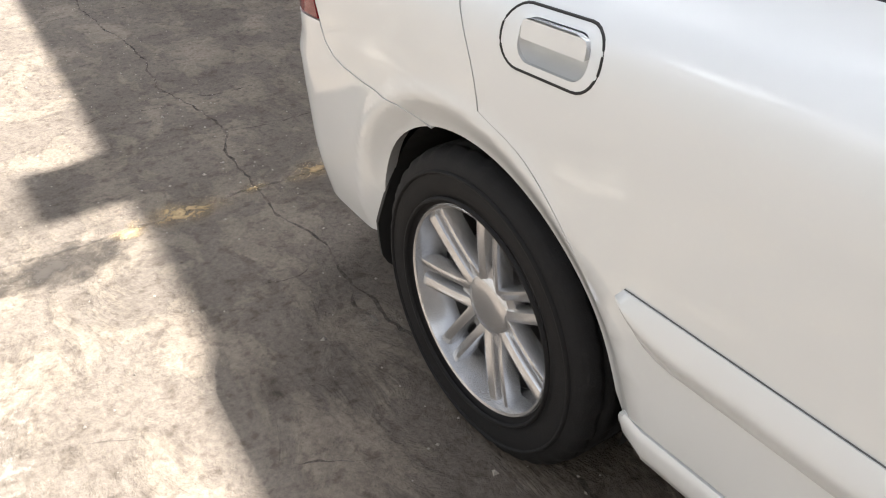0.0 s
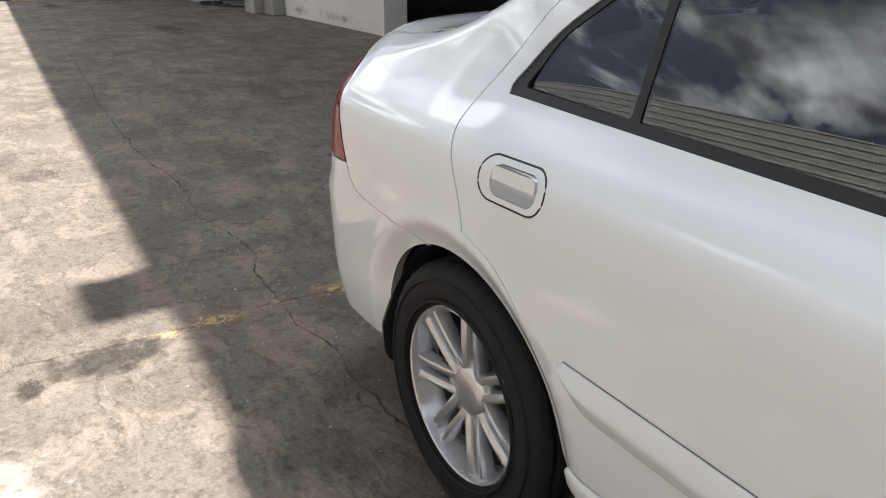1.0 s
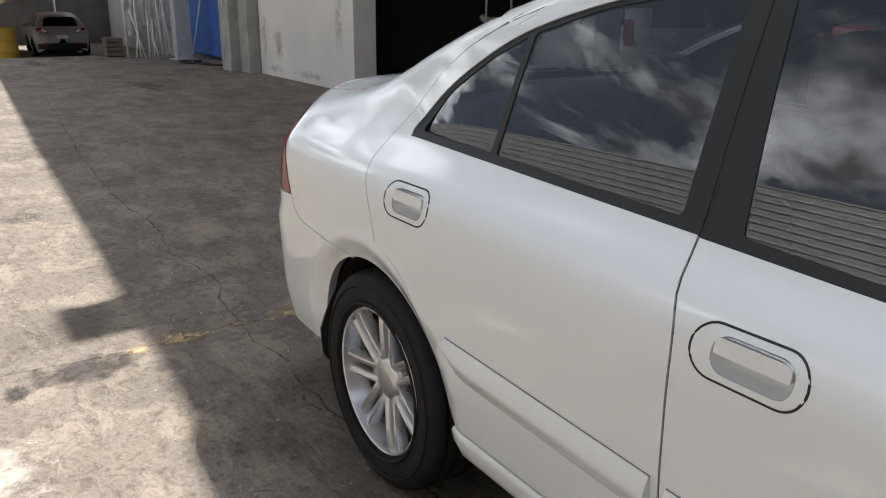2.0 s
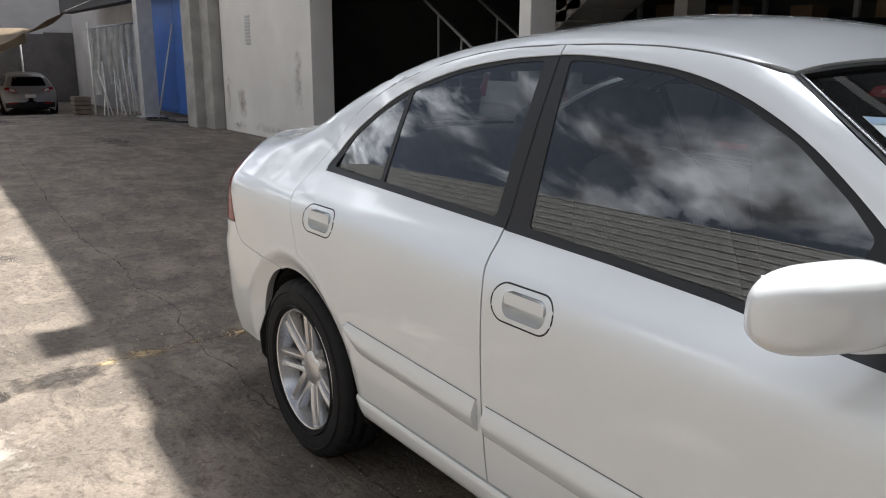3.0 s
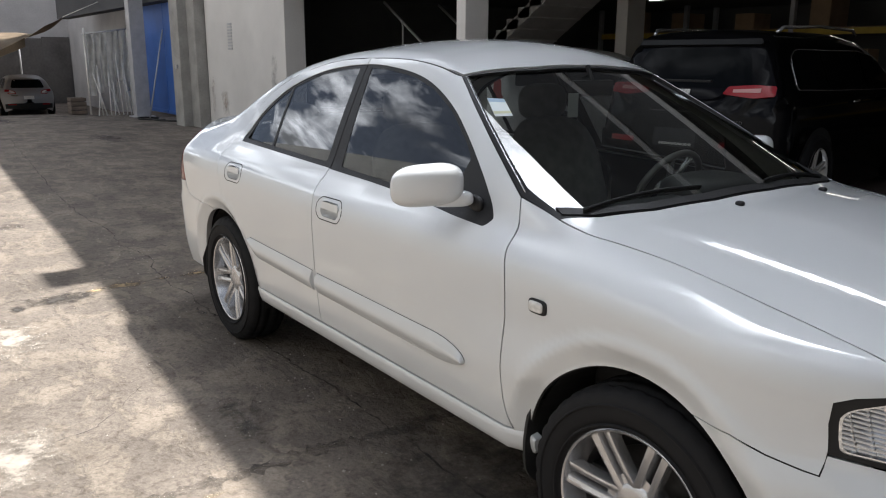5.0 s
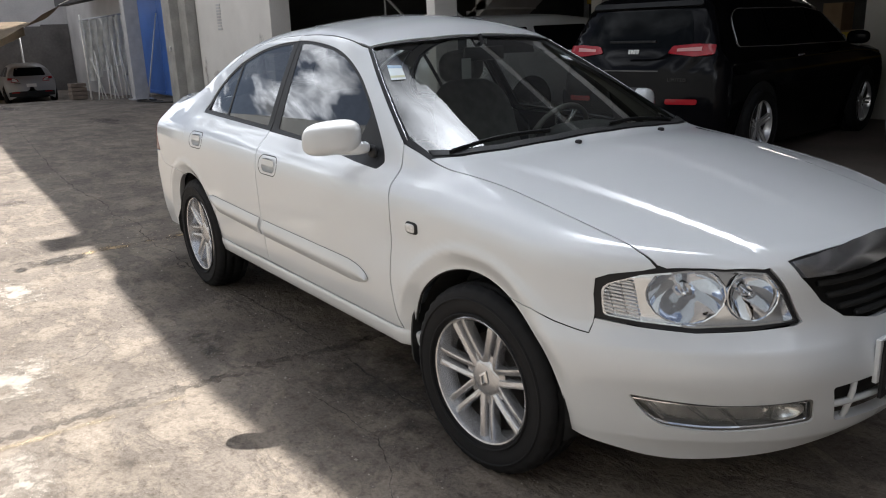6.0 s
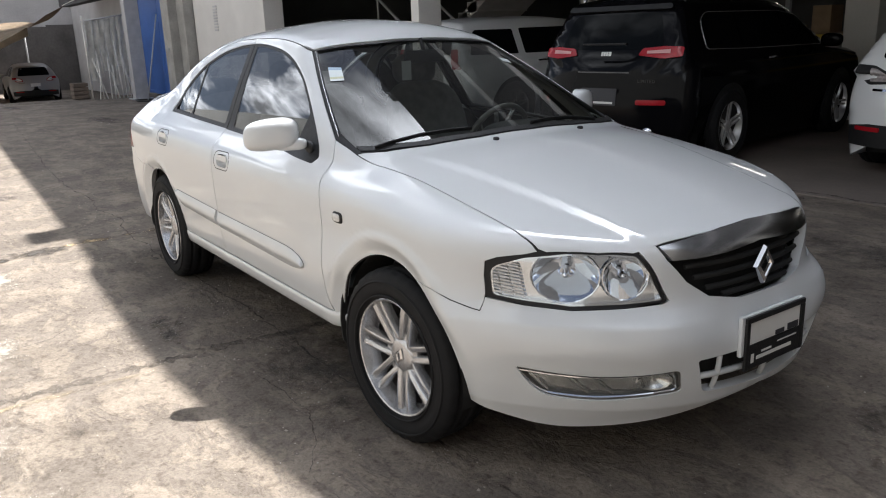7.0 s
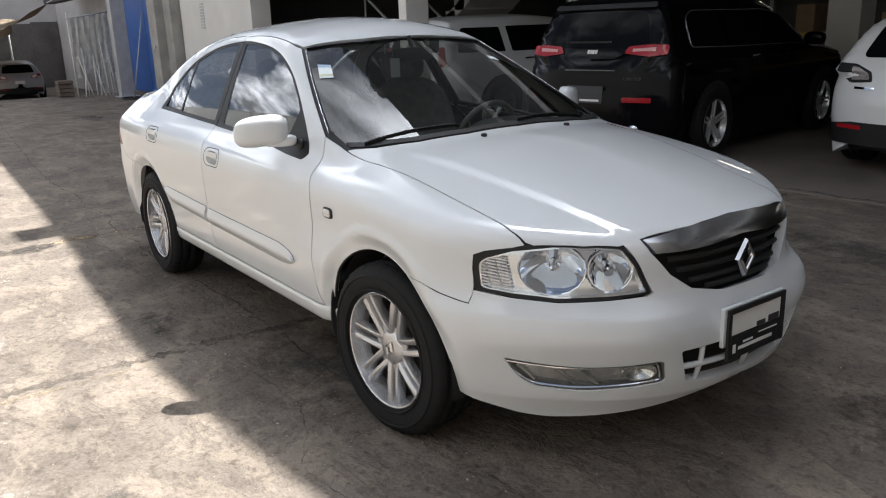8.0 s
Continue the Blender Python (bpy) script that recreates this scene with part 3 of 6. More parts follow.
drip_rear = curve_through([(-.383, 1.368), (-.60, 1.360), (-.80, 1.330), (-1.00, 1.276), (-1.15, 1.206), (-1.235, 1.135)], 4)
rear_seam = curve_through([(-1.235, 1.135), (-1.288, 1.040), (-1.305, .955), (-1.262, .885), (-1.215, .80), (-1.196, .730)], 5)
arch_seam = curve_through([(-1.196, .730), (-1.085, .690), (-.990, .606), (-.915, .485), (-.868, .364)], 5)
GAP = .0024


def moved(line, dx=0.0, dz=0.0):
    return [(p[0] + dx, p[1] + dz) for p in line]


rear_door_line = moved(b_seam, -GAP) + moved(drip_rear, 0, -GAP)[1:] + moved(rear_seam, GAP)[1:] + moved(arch_seam, GAP)[1:]
front_door_line = moved(b_seam, GAP)[::-1] + moved(front_seam, -GAP) + moved(screen_edge, -GAP)[1:] + moved(drip_front, 0, -GAP)[1:-1]

rear_window_line = (lambda q: q)(curve_through([(-1.232, .980), (-1.240, 1.010), (-1.180, 1.098), (-1.065, 1.188), (-.943, 1.250), (-.749, 1.306), (-.56, 1.334), (-.3832, 1.345)], 4) + [(-.3245, .953)])
quarter_glass = rounded([(-1.212, .996), (-1.166, 1.092), (-1.055, 1.178), (-.954, 1.232), (-.914, .988)], [.02, .03, .03, .008, .008], 3)
rear_glass = rounded([(-.894, .987), (-.934, 1.240), (-.749, 1.296), (-.56, 1.324), (-.425, 1.332), (-.372, .973)], [.008, .01, .04, .04, .012, .012], 4)
front_window_line = rounded(curve_through([(-.3760, 1.346), (-.247, 1.342), (-.032, 1.318), (.128, 1.278), (.285, 1.210), (.416, 1.128), (.54, 1.035), (.625, .962), (.668, .918)], 4) + [(.655, .896), (.491, .907), (.261, .927), (0, .940), (-.3168, .951)], .010, 3)
front_glass = rounded([(-.340, 1.333), (-.247, 1.331), (-.032, 1.307), (.128, 1.267), (.282, 1.199), (.410, 1.115), (.466, 1.068), (.432, .929), (.261, .943), (0, .957), (-.252, .967)], [.012, .03, .03, .03, .03, .02, .01, .01, .02, .02, .01], 3)

# the openings in the door skins run out over the door seam, so that the whole centre pillar is black
front_opening = [(x - .012, z) if x < -.25 else (x, z) for x, z in front_window_line]
rear_opening = [(x + .012, z) if x > -.40 else (x, z) for x, z in rear_window_line]


def handle_line(x, z, w, h, r):
    """A slot with rounded corners."""
    a, b = w / 2 - r, max(h / 2 - r, .0008)
    return arc(x + a, z - b, r, -90, 0, 7) + arc(x + a, z + b, r, 0, 90, 7) + arc(x - a, z + b, r, 90, 180, 7) + arc(x - a, z - b, r, 180, 270, 7)


def door(name, line, window, opening, panes, handle, mirror):
    hx, hz = handle
    skin = panel(name, sedan, on_side, line, PAINT, sedan_car, [opening, handle_line(hx, hz, .1915, .0855, .0415)], gap=.032, mirror=mirror, dark_gap=True)
    panel("window_trim", sedan, on_side, window, TRIM, skin, panes, gap=.04, inset=.003, lip=.010, mirror=mirror)
    for pane in panes:
        panel("window_pane", greenhouse, on_side, pane, GLASS, skin, gap=.05, inset=.005, lip=0, mirror=mirror)
    # the grip: an oval plate with a scooped cup and a flap over its upper half
    panel("handle_plate", sedan, on_side, handle_line(hx, hz, .188, .082, .040), PAINT, skin, [handle_line(hx + .008, hz, .132, .058, .026)], gap=.02, inset=.0, lip=.02, mirror=mirror, dark_gap=True, dark_gap_depth=.0016)
    y = cast(sedan, *on_side(np.array([(hx, hz)])))[0][1]
    s = -1 if mirror else 1
    bm = bmesh.new()
    cup = handle_line(0, 0, .132, .058, .026)
    rings = []
    for k, d in ((1.0, .001), (.94, .012), (.80, .022), (.45, .027)):
        rings.append([bm.verts.new((hx + .008 + u * k, s * (y + d), hz + v * k)) for u, v in cup])
    for a, b in zip(rings, rings[1:]):
        for i in range(len(cup)):
            bm.faces.new((a[i], a[(i + 1) % len(cup)], b[(i + 1) % len(cup)], b[i]))
    bm.faces.new(rings[-1])
    part("handle_cup", bm, PAINT, skin, smooth=True)
    bm = bmesh.new()
    flap = rounded([(-.061, .000), (.061, .000), (.061, .026), (-.061, .026)], [.003, .003, .024, .024], 7)
    front = [bm.verts.new((hx + .008 + u, s * (y - .0015 - .0025 * (1 - abs(u) / .061) + (.003 * v / .026)), hz + v)) for u, v in flap]
    behind = [bm.verts.new((hx + .008 + u, s * (y + .012), hz + v * .9 + .001)) for u, v in flap]
    bm.faces.new(front if s > 0 else front[::-1])
    for i in range(len(flap)):
        bm.faces.new((front[i], behind[i], behind[(i + 1) % len(flap)], front[(i + 1) % len(flap)]))
    bmesh.ops.recalc_face_normals(bm, faces=bm.faces)
    part("handle_grip", bm, PAINT, skin, angle=50)
    return skin


def moulding(name, xs, top, low, parent, mirror, mat=None, flat=0, cross=None):
    """A rubbing strip on a door: a bar with crisp edges that follows the side between two lines."""
    cross = cross or ((0, -.004), (.0, .004), (.34, .0165), (.50, .0180), (.62, .0165), (.95, .007), (1, .003), (1, -.004)) if not flat else cross or ((0, -.004), (0, flat), (1, flat), (1, -.004))
    verts, m = [], len(cross)
    for f, h in cross:
        p = cast(sedan, *on_side(np.c_[xs, top + (low - top) * f]))
        verts.append(p + normals(sedan, p) * h)
    verts = np.array(verts).transpose(1, 0, 2).reshape(-1, 3)
    if mirror:
        verts = verts * (1, -1, 1)
    bm = bmesh.new()
    vs = [bm.verts.new(v) for v in verts]
    for i in range(len(xs) - 1):
        for j in range(m - 1):
            bm.faces.new((vs[i * m + j], vs[i * m + j + 1], vs[(i + 1) * m + j + 1], vs[(i + 1) * m + j]))
    bm.faces.new(vs[:m])
    bm.faces.new(vs[-m:])
    bmesh.ops.recalc_face_normals(bm, faces=bm.faces)
    return part(name, bm, mat or PAINT, parent, angle=28)


def strip_lines(x0, x1, top0, top1, low0, low1, tip, both_ways):
    """Upper and lower line from the square end x0 to the rounded tip x1."""
    t = np.r_[np.linspace(0, .85, 24), .89, .92, .945, .965, .98, .99, .996, 1.0]
    xs, top, low = x0 + (x1 - x0) * t, top0 + (top1 - top0) * t, low0 + (low1 - low0) * t
    k = np.clip(np.abs(x1 - xs) / tip, 0, 1)
    k = np.maximum(np.sqrt(k * (2 - k)), .06)
    if both_ways:
        mid = top * .4 + low * .6
        return xs, mid + (top - mid) * k, mid + (low - mid) * k
    return xs, top, top + (low - top) * k


strip_rear = strip_lines(-.283, -.885, .570, .588, .490, .510, .09, False)
strip_front = strip_lines(-.248, .670, .566, .552, .488, .468, .16, True)

hood_side = [(.885, -.683), (1.05, -.668), (1.25, -.659), (1.5, -.654), (1.68, -.645), (1.755, -.640), (1.806, -.628)]
fender_line = (ring_of(sedan, moved(front_seam, GAP)[::-1], on_side)[::-1]
               + ring_of(sedan, [(.78, -.690)] + [(x, y - .0022) for x, y in hood_side], on_top)
               + ring_of(sedan, [(1.782, .751), (1.749, .745), (1.716, .738), (1.686, .724), (1.683, .679), (1.689, .624), (1.688, .579), (1.662, .583), (1.596, .596), (1.528, .618)], on_side)
               + ring_of(sedan, arc(*ARCH_FRONT, 63, 171, 26), on_side)
               + ring_of(sedan, [(.905, .33), (.868, .345)], on_side))
quarter_line = (ring_of(sedan, moved(arch_seam, -GAP)[::-1], on_side) + ring_of(sedan, moved(rear_seam, -GAP)[::-1], on_side)[1:]
                + ring_of(sedan, moved(drip_rear, 0, GAP)[::-1][1:7], on_side)
                + ring_of(sedan, [(-1.02, -.545), (-1.12, -.540), (-1.25, -.535), (-1.40, -.535), (-1.55, -.54), (-1.66, -.55), (-1.74, -.57), (-1.80, -.60), (-1.95, -.60), (-2.04, -.597)], on_top)
                + ring_of(sedan, [(-1.93, .985), (-1.838, .92), (-1.800, .86), (-1.779, .82), (-1.766, .778), (-1.749, .735), (-1.733, .699), (-1.700, .677), (-1.66, .668), (-1.577, .662), (-1.448, .659), (-1.372, .636)], on_side)
                + ring_of(sedan, arc(*ARCH_REAR, 107, 9, 26), on_side)
                + ring_of(sedan, [(-.905, .330), (-.868, .345)], on_side))

NOSE, STERN = .9, -.9
bumper_line = (end_of(sedan, [(1.527, .615), (1.596, .593), (1.662, .580), (1.691, .576), (1.691, .614)], on_side, NOSE)
               + end_of(sedan, [(-.667, .600), (-.580, .592), (-.457, .598), (-.367, .604), (-.349, .612), (-.378, .683), (-.406, .746), (-.415, .764), (-.381, .775), (-.367, .770), (-.350, .728), (-.297, .660), (-.230, .611), (-.115, .588), (.000, .588)], on_front, NOSE))
bumper_low = (end_of(sedan, curve_through([(0, .287), (-.153, .270), (-.36, .228), (-.54, .208), (-.62, .213), (-.68, .231)], 5), on_front, NOSE)
              + end_of(sedan, [(1.64, .255), (1.61, .262)], on_side, NOSE) + end_of(sedan, arc(*ARCH_FRONT, -5, 62, 14), on_side, NOSE))


def flipped(line):
    return [(-a, z) for a, z in line[::-1]]


bumper_all = bumper_line + flipped(bumper_line)[1:] + flipped(bumper_low) + bumper_low[1:]
fog_line = rounded([(-.705, .422), (-.667, .357), (-.636, .328), (-.545, .315), (-.439, .323), (-.328, .337), (-.352, .417), (-.455, .406), (-.559, .402), (-.635, .410)], [.01, .03, .03, .05, .05, .015, .02, .05, .05, .05], 4)
intake_line = rounded([(-.306, .440), (-.262, .324), (0, .306), (.262, .324), (.306, .440), (0, .446)], [.012, .02, .05, .02, .012, .05], 4)


def fog_end(line):
    return end_of(sedan, line, on_front, NOSE)


def mirrored(line):
    return [(-y, z) for y, z in line]


front_bumper = panel("front_bumper", sedan, round_end(NOSE), bumper_all, PAINT, sedan_car,
                     [fog_end(fog_line), fog_end(mirrored(fog_line)), fog_end(intake_line)], gap=.015, lip=.03)

rear_low = (end_of(sedan, [(-1.371, .6335), (-1.448, .6573), (-1.577, .6603), (-1.66, .6663), (-1.7013, .6752), (-1.7350, .6977), (-1.7515, .7335)], on_side, STERN)
            + end_of(sedan, [(-.60, .700), (-.40, .690), (0, .690)], on_rear, STERN))
rear_base = (end_of(sedan, [(0, .27), (-.40, .27), (-.62, .27)], on_rear, STERN) + end_of(sedan, [(-1.85, .27), (-1.64, .28)], on_side, STERN)
             + end_of(sedan, arc(*ARCH_REAR, 184, 109, 18), on_side, STERN))


def turned(line):
    """Keeps angles round the tail in one run, from 0 to a full turn."""
    return [(a % (2 * math.pi), z) for a, z in line]


rear_low, rear_base = turned(rear_low), turned(rear_base)
rear_other = [(2 * math.pi - a, z) for a, z in rear_low[::-1]][1:]
base_other = [(2 * math.pi - a, z) for a, z in rear_base[::-1]]
panel("rear_bumper", sedan, round_end(STERN), rear_low + rear_other + base_other + rear_base[1:], PAINT, sedan_car, gap=.013, lip=.03)

for far_side in (False, True):
    d = door("front_door", front_door_line, front_window_line, front_opening, [front_glass], (-.140, .828), far_side)
    m = moulding("side_moulding", *strip_front, d, far_side)
    # thin grey strip painted in for the shadow line over the moulding
    moulding("dark_edge", strip_front[0], strip_front[1] + .0006, strip_front[1] - .003, m, far_side, SEAM_GREY, .0022)
    d = door("rear_door", rear_door_line, rear_window_line, rear_opening, [quarter_glass, rear_glass], (-1.058, .858), far_side)
    m = moulding("side_moulding", *strip_rear, d, far_side)
    moulding("dark_edge", strip_rear[0], strip_rear[1] + .0005, strip_rear[1] - .003, m, far_side, SEAM_GREY, .0022)
    panel("fender", sedan, on_ring, fender_line, PAINT, sedan_car, gap=.018, mirror=far_side, lip=.02, dark_gap=True)
    panel("quarter_panel", sedan, on_ring, quarter_line, PAINT, sedan_car, gap=.018, inset=.0012, mirror=far_side, lip=.02)
    xs = np.r_[-.893, -.889, -.88, np.linspace(-.84, .90, 30), .925, .935, .938]
    rise = np.interp(xs, (-.893, -.875, .92, .938), (.022, 0, 0, .022))
    moulding("rocker_panel", xs, np.full(len(xs), .3610) - rise * .5, .2930 + rise, sedan_car, far_side, PAINT, 0, ((0, -.020), (0, .002), (.08, .0065), (.22, .0090), (.60, .0095), (.85, .0070), (.97, .0010), (1, -.006), (1, -.06)))

# top: bonnet, windscreen, roof, rear screen, boot lid
def both(line):
    """An outline across the car from its near half, given from front to rear as (x, y)."""
    return line + [(x, -y) for x, y in line[::-1]]


hood_line = both([(2.044, .000), (2.051, -.128), (2.033, -.262), (2.011, -.361), (1.983, -.426), (1.925, -.506), (1.871, -.566), (1.826, -.612)] + [(x, y + .0022) for x, y in hood_side[::-1]] + [(.955, -.60), (1.02, -.45), (1.065, -.25), (1.08, 0)])
panel("hood", sedan, on_top, hood_line, PAINT, sedan_car, gap=.013, dark_gap=True)
pillar_edge = [(p[0] - .003, p[1] + .003) for p in cast(sedan, *on_side(np.array(screen_edge)))]
frame_line = both([(1.07, 0), (1.055, -.25), (1.01, -.45), (.94, -.60), (.882, -.684)] + pillar_edge + [(.222, -.42), (.266, -.22), (.279, 0)])
glass_edge = [(p[0] + .007, p[1] + .017) for p in pillar_edge]
screen_line = both([(1.045, 0), (1.03, -.25), (.985, -.45), (.920, -.60), (.862, -.668)] + glass_edge + [(.236, -.41), (.279, -.22), (.291, 0)])
windshield = panel("windshield", screen_sheet, on_top, screen_line, SCREEN, sedan_car, gap=.04, inset=.012, lip=0)
panel("windshield_trim", sedan, on_top, frame_line, TRIM, windshield, [screen_line], gap=.05, inset=.003, lip=.010)
for s in (1, -1):
    bm = bmesh.new()
    line = cast(sedan, *on_top(np.array(along([(p[0] + .006, p[1] + .010) for p in pillar_edge], .03))))
    tube(bm, [(p[0], s * p[1], p[2] - .0015) for p in line], .0023, 6)
    part("pillar_moulding", bm, ALLOY, windshield, "thin pale moulding along the windscreen", smooth=True)
roof_edge = [(x, -abs(cast(sedan, *on_side(np.array([(x, z + .0015)])))[0][1])) for x, z in (drip_front[::3] + drip_rear[::3])]
roof_outline = both([(.272, 0), (.259, -.22), (.218, -.42), (.207, -.493)] + [q for q in roof_edge if -.98 < q[0] < .20] + [(-1.02, -.566), (-1.06, -.556), (-1.10, -.545), (-1.112, -.30), (-1.115, 0)])
roof = panel("roof", sedan, on_top, roof_outline, PAINT, sedan_car, gap=.03, lip=.02)
for s in (-1, 1):
    spots = cast(sedan, *on_side(np.array([(x, z + .0015) for x, z in drip_front[::2] + drip_rear[1::2]])))
    sunk = spots - normals(sedan, spots) * .0035
    bm = bmesh.new()
    tube(bm, [(p[0], s * abs(p[1]), p[2]) for p in sunk], .0028, 6)
    part("roof_seal", bm, SEAM_GREY, roof, "thin grey joint line along the roof", smooth=True)
panel("rear_window", sedan, on_top, both([(-1.115, 0), (-1.105, -.3), (-1.07, -.52), (-1.25, -.528), (-1.55, -.53), (-1.66, -.535), (-1.70, -.3), (-1.71, 0)]), GLASS, sedan_car, gap=.06, inset=.004, lip=.01)
panel("boot_lid", sedan, on_top, both([(-1.72, 0), (-1.71, -.3), (-1.68, -.53), (-1.745, -.565), (-1.80, -.594), (-1.95, -.594), (-2.05, -.588), (-2.14, -.40), (-2.17, 0)]), PAINT, sedan_car, gap=.045, dark_gap=True)
panel("boot_face", sedan, on_rear, rounded([(-.58, .70), (.58, .70), (.585, .985), (-.585, .985)], .03), PAINT, sedan_car, gap=.05)
for s in (1, -1):
    lamp = end_of(sedan, [(-1.758, .737), (-1.770, .778), (-1.784, .82), (-1.805, .86), (-1.843, .92), (-1.93, .975)], on_side, STERN) + end_of(sedan, [(-.60, .965), (-.59, .715)], on_rear, STERN)
    panel("tail_lamp", sedan, round_end(STERN), turned(lamp), RED_DEEP, sedan_car, gap=.03, mirror=s < 0, label="red tail lamp wrapped round the corner")

# ---- wheels ----
def tyre_mesh(radius, rim, width, sides=112):
    w = width / 2
    bm = bmesh.new()
    prof = [(rim - .004, -w * .80), (rim + .010, -w * .90), (rim + .030, -w * 1.0), (rim + .055, -w * 1.03), (radius - .032, -w * .99), (radius - .016, -w * .92), (radius - .006, -w * .82), (radius - .001, -w * .66),
            (radius, -w * .60), (radius - .007, -w * .585), (radius - .007, -w * .50), (radius + .001, -w * .485), (radius + .001, -w * .12), (radius - .007, -w * .10), (radius - .007, w * .02), (radius + .001, w * .04), (radius + .001, w * .45), (radius - .007, w * .47), (radius - .007, w * .55), (radius, w * .57),
            (radius - .006, w * .82), (radius - .032, w * .99), (rim + .055, w * 1.03), (rim + .010, w * .90), (rim - .004, w * .80)]
    cut = {5: .004, 6: .0055, 7: .006, 8: .004, 19: .004, 20: .0055, 21: .003, 11: .003, 12: .003, 15: .003, 16: .003}
    spin(bm, prof, sides, wobble=lambda j, k: -cut.get(j, 0) if k % 3 == 0 else 0)
    # raised bands on the outer wall
    for r, h in ((rim + .016, .0022), (radius - .040, .0025)):
        spin(bm, [(r - .004, -w * 1.0), (r - .002, -w * 1.035 - h), (r + .002, -w * 1.035 - h), (r + .004, -w * 1.0)], 72)
    return mesh_of(bm, "tyre", RUBBER, True)


def alloy_mesh(rim, width, pairs=7, dish=.016):
    """The wheel's face: a hub, pairs of tapered spokes and an outer lip."""
    bm = bmesh.new()
    w = width / 2
    spin(bm, [(rim + .004, -w * .84), (rim + .0045, -w * .90), (rim + .001, -w * .93), (rim - .004, -w * .905), (rim - .007, -w * .80), (rim - .012, -w * .55), (rim - .024, -w * .3), (rim - .030, w * .2), (rim - .030, w * .85)], 72)
    face = -w * .78

    def depth(r):
        return face + dish * (1 - (r / rim)) ** 1.0 * 1.6
    for n in range(pairs):
        a = 2 * math.pi * n / pairs + math.pi / 2
        ca, sa = math.cos(a), math.sin(a)
        for side in (-1, 1):
            # a bar with a raised ridge along its outer edge, broad at the hub and at the lip
            rows = []
            for k in range(9):
                t = k / 8
                r = .050 + (rim - .004 - .050) * t
                half = rim * (.056 + .006 * t + .040 * max(0, .22 - t) + .05 * max(0, t - .86))
                off = side * rim * (.094 + .004 * t + .012 * max(0, t - .8))
                y = depth(r) + .010 * (t - .5) ** 2
                ring = []
                for u, v in ((-1, .030), (-1, .006), (-.72, .0), (-.15, -.002), (.30, -.0045), (.78, -.0030), (1, .004), (1, .030)):
                    tt = off + side * u * half
                    ring.append(bm.verts.new((r * ca - tt * sa, y + v, r * sa + tt * ca)))
                rows.append(ring)
            for p, q in zip(rows, rows[1:]):
                for i in range(8):
                    bm.faces.new((p[i], p[(i + 1) % 8], q[(i + 1) % 8], q[i]))
        # the slot between the two bars closes towards the hub
        rows = []
        for k in range(4):
            r = .05 + (rim * .42 - .05) * k / 3
            g = rim * .05
            rows.append([bm.verts.new((r * ca - g * sgn * sa, depth(r) + .004 + .006 * k / 3, r * sa + g * sgn * ca)) for sgn in (-1, 1)])
        for p, q in zip(rows, rows[1:]):
            bm.faces.new((p[0], p[1], q[1], q[0]))
    spin(bm, [(.0, depth(0) - .012), (.030, depth(0) - .0118), (.050, depth(0) - .010), (.060, depth(0) - .005), (.068, depth(0) + .006), (.074, depth(0) + .02), (.076, depth(0) + .04), (.0, depth(0) + .04)], 40)
    bmesh.ops.remove_doubles(bm, verts=bm.verts, dist=1e-5)
    bmesh.ops.recalc_face_normals(bm, faces=bm.faces)
    me = mesh_of(bm, "alloy_rim", ALLOY, True)
    me.set_sharp_from_angle(angle=radians(38))
    return me


def backing_mesh(rim, width):
    bm = bmesh.new()
    w = width / 2
    # dark barrel: shade of the spoke gaps put into its colour
    spin(bm, [(rim - .026, -w * .25), (rim - .034, w * .2), (rim - .034, w * .9)], 48)
    return mesh_of(bm, "barrel", ALLOY_DARK, True)


def disc_mesh(rim, width):
    bm = bmesh.new()
    w = width / 2
    spin(bm, [(.0, -w * .15), (.07, -w * .15), (.075, w * .05), (rim * .68, w * .05), (rim * .68, w * .2), (.0, w * .2)], 40)
    return mesh_of(bm, "brake_disc", STEEL, True)


def back_mesh(rim, width):
    bm = bmesh.new()
    spin(bm, [(.0, width * .33), (rim - .03, width * .36)], 32)
    return mesh_of(bm, "dust_shield", BLACK, True)


def wheel_set(parent, spots, radius, rim, width, pairs=7, rim_mat=None):
    """Four wheels, given as (x, y, spin); the near side's face looks to -y."""
    meshes = [("alloy_rim", alloy_mesh(rim, width, pairs)), ("barrel", backing_mesh(rim, width)), ("brake_disc", disc_mesh(rim, width)), ("dust_shield", back_mesh(rim, width))]
    tyre = tyre_mesh(radius, rim, width)
    if rim_mat:
        meshes[0][1].materials[0] = rim_mat
    made = []
    for x, y, turn, *steer in spots:
        ob = new("wheel", tyre)
        ob.parent = parent
        ob.matrix_local = pose(x, y, radius - .0085, 0, turn, (180 if y > 0 else 0) + sum(steer))
        tagged(ob, "black tyre on a silver alloy rim")
        for name, me in meshes:
            p = new(name, me)
            p.parent = ob
        made.append(ob)
    return made


sedan_wheels = wheel_set(sedan_car, [(-AXLE, -.720, 7), (AXLE, -.720, 20, 4.5), (-AXLE, .720, 10), (AXLE, .720, 30, 4.5)], TYRE, .205, .190)
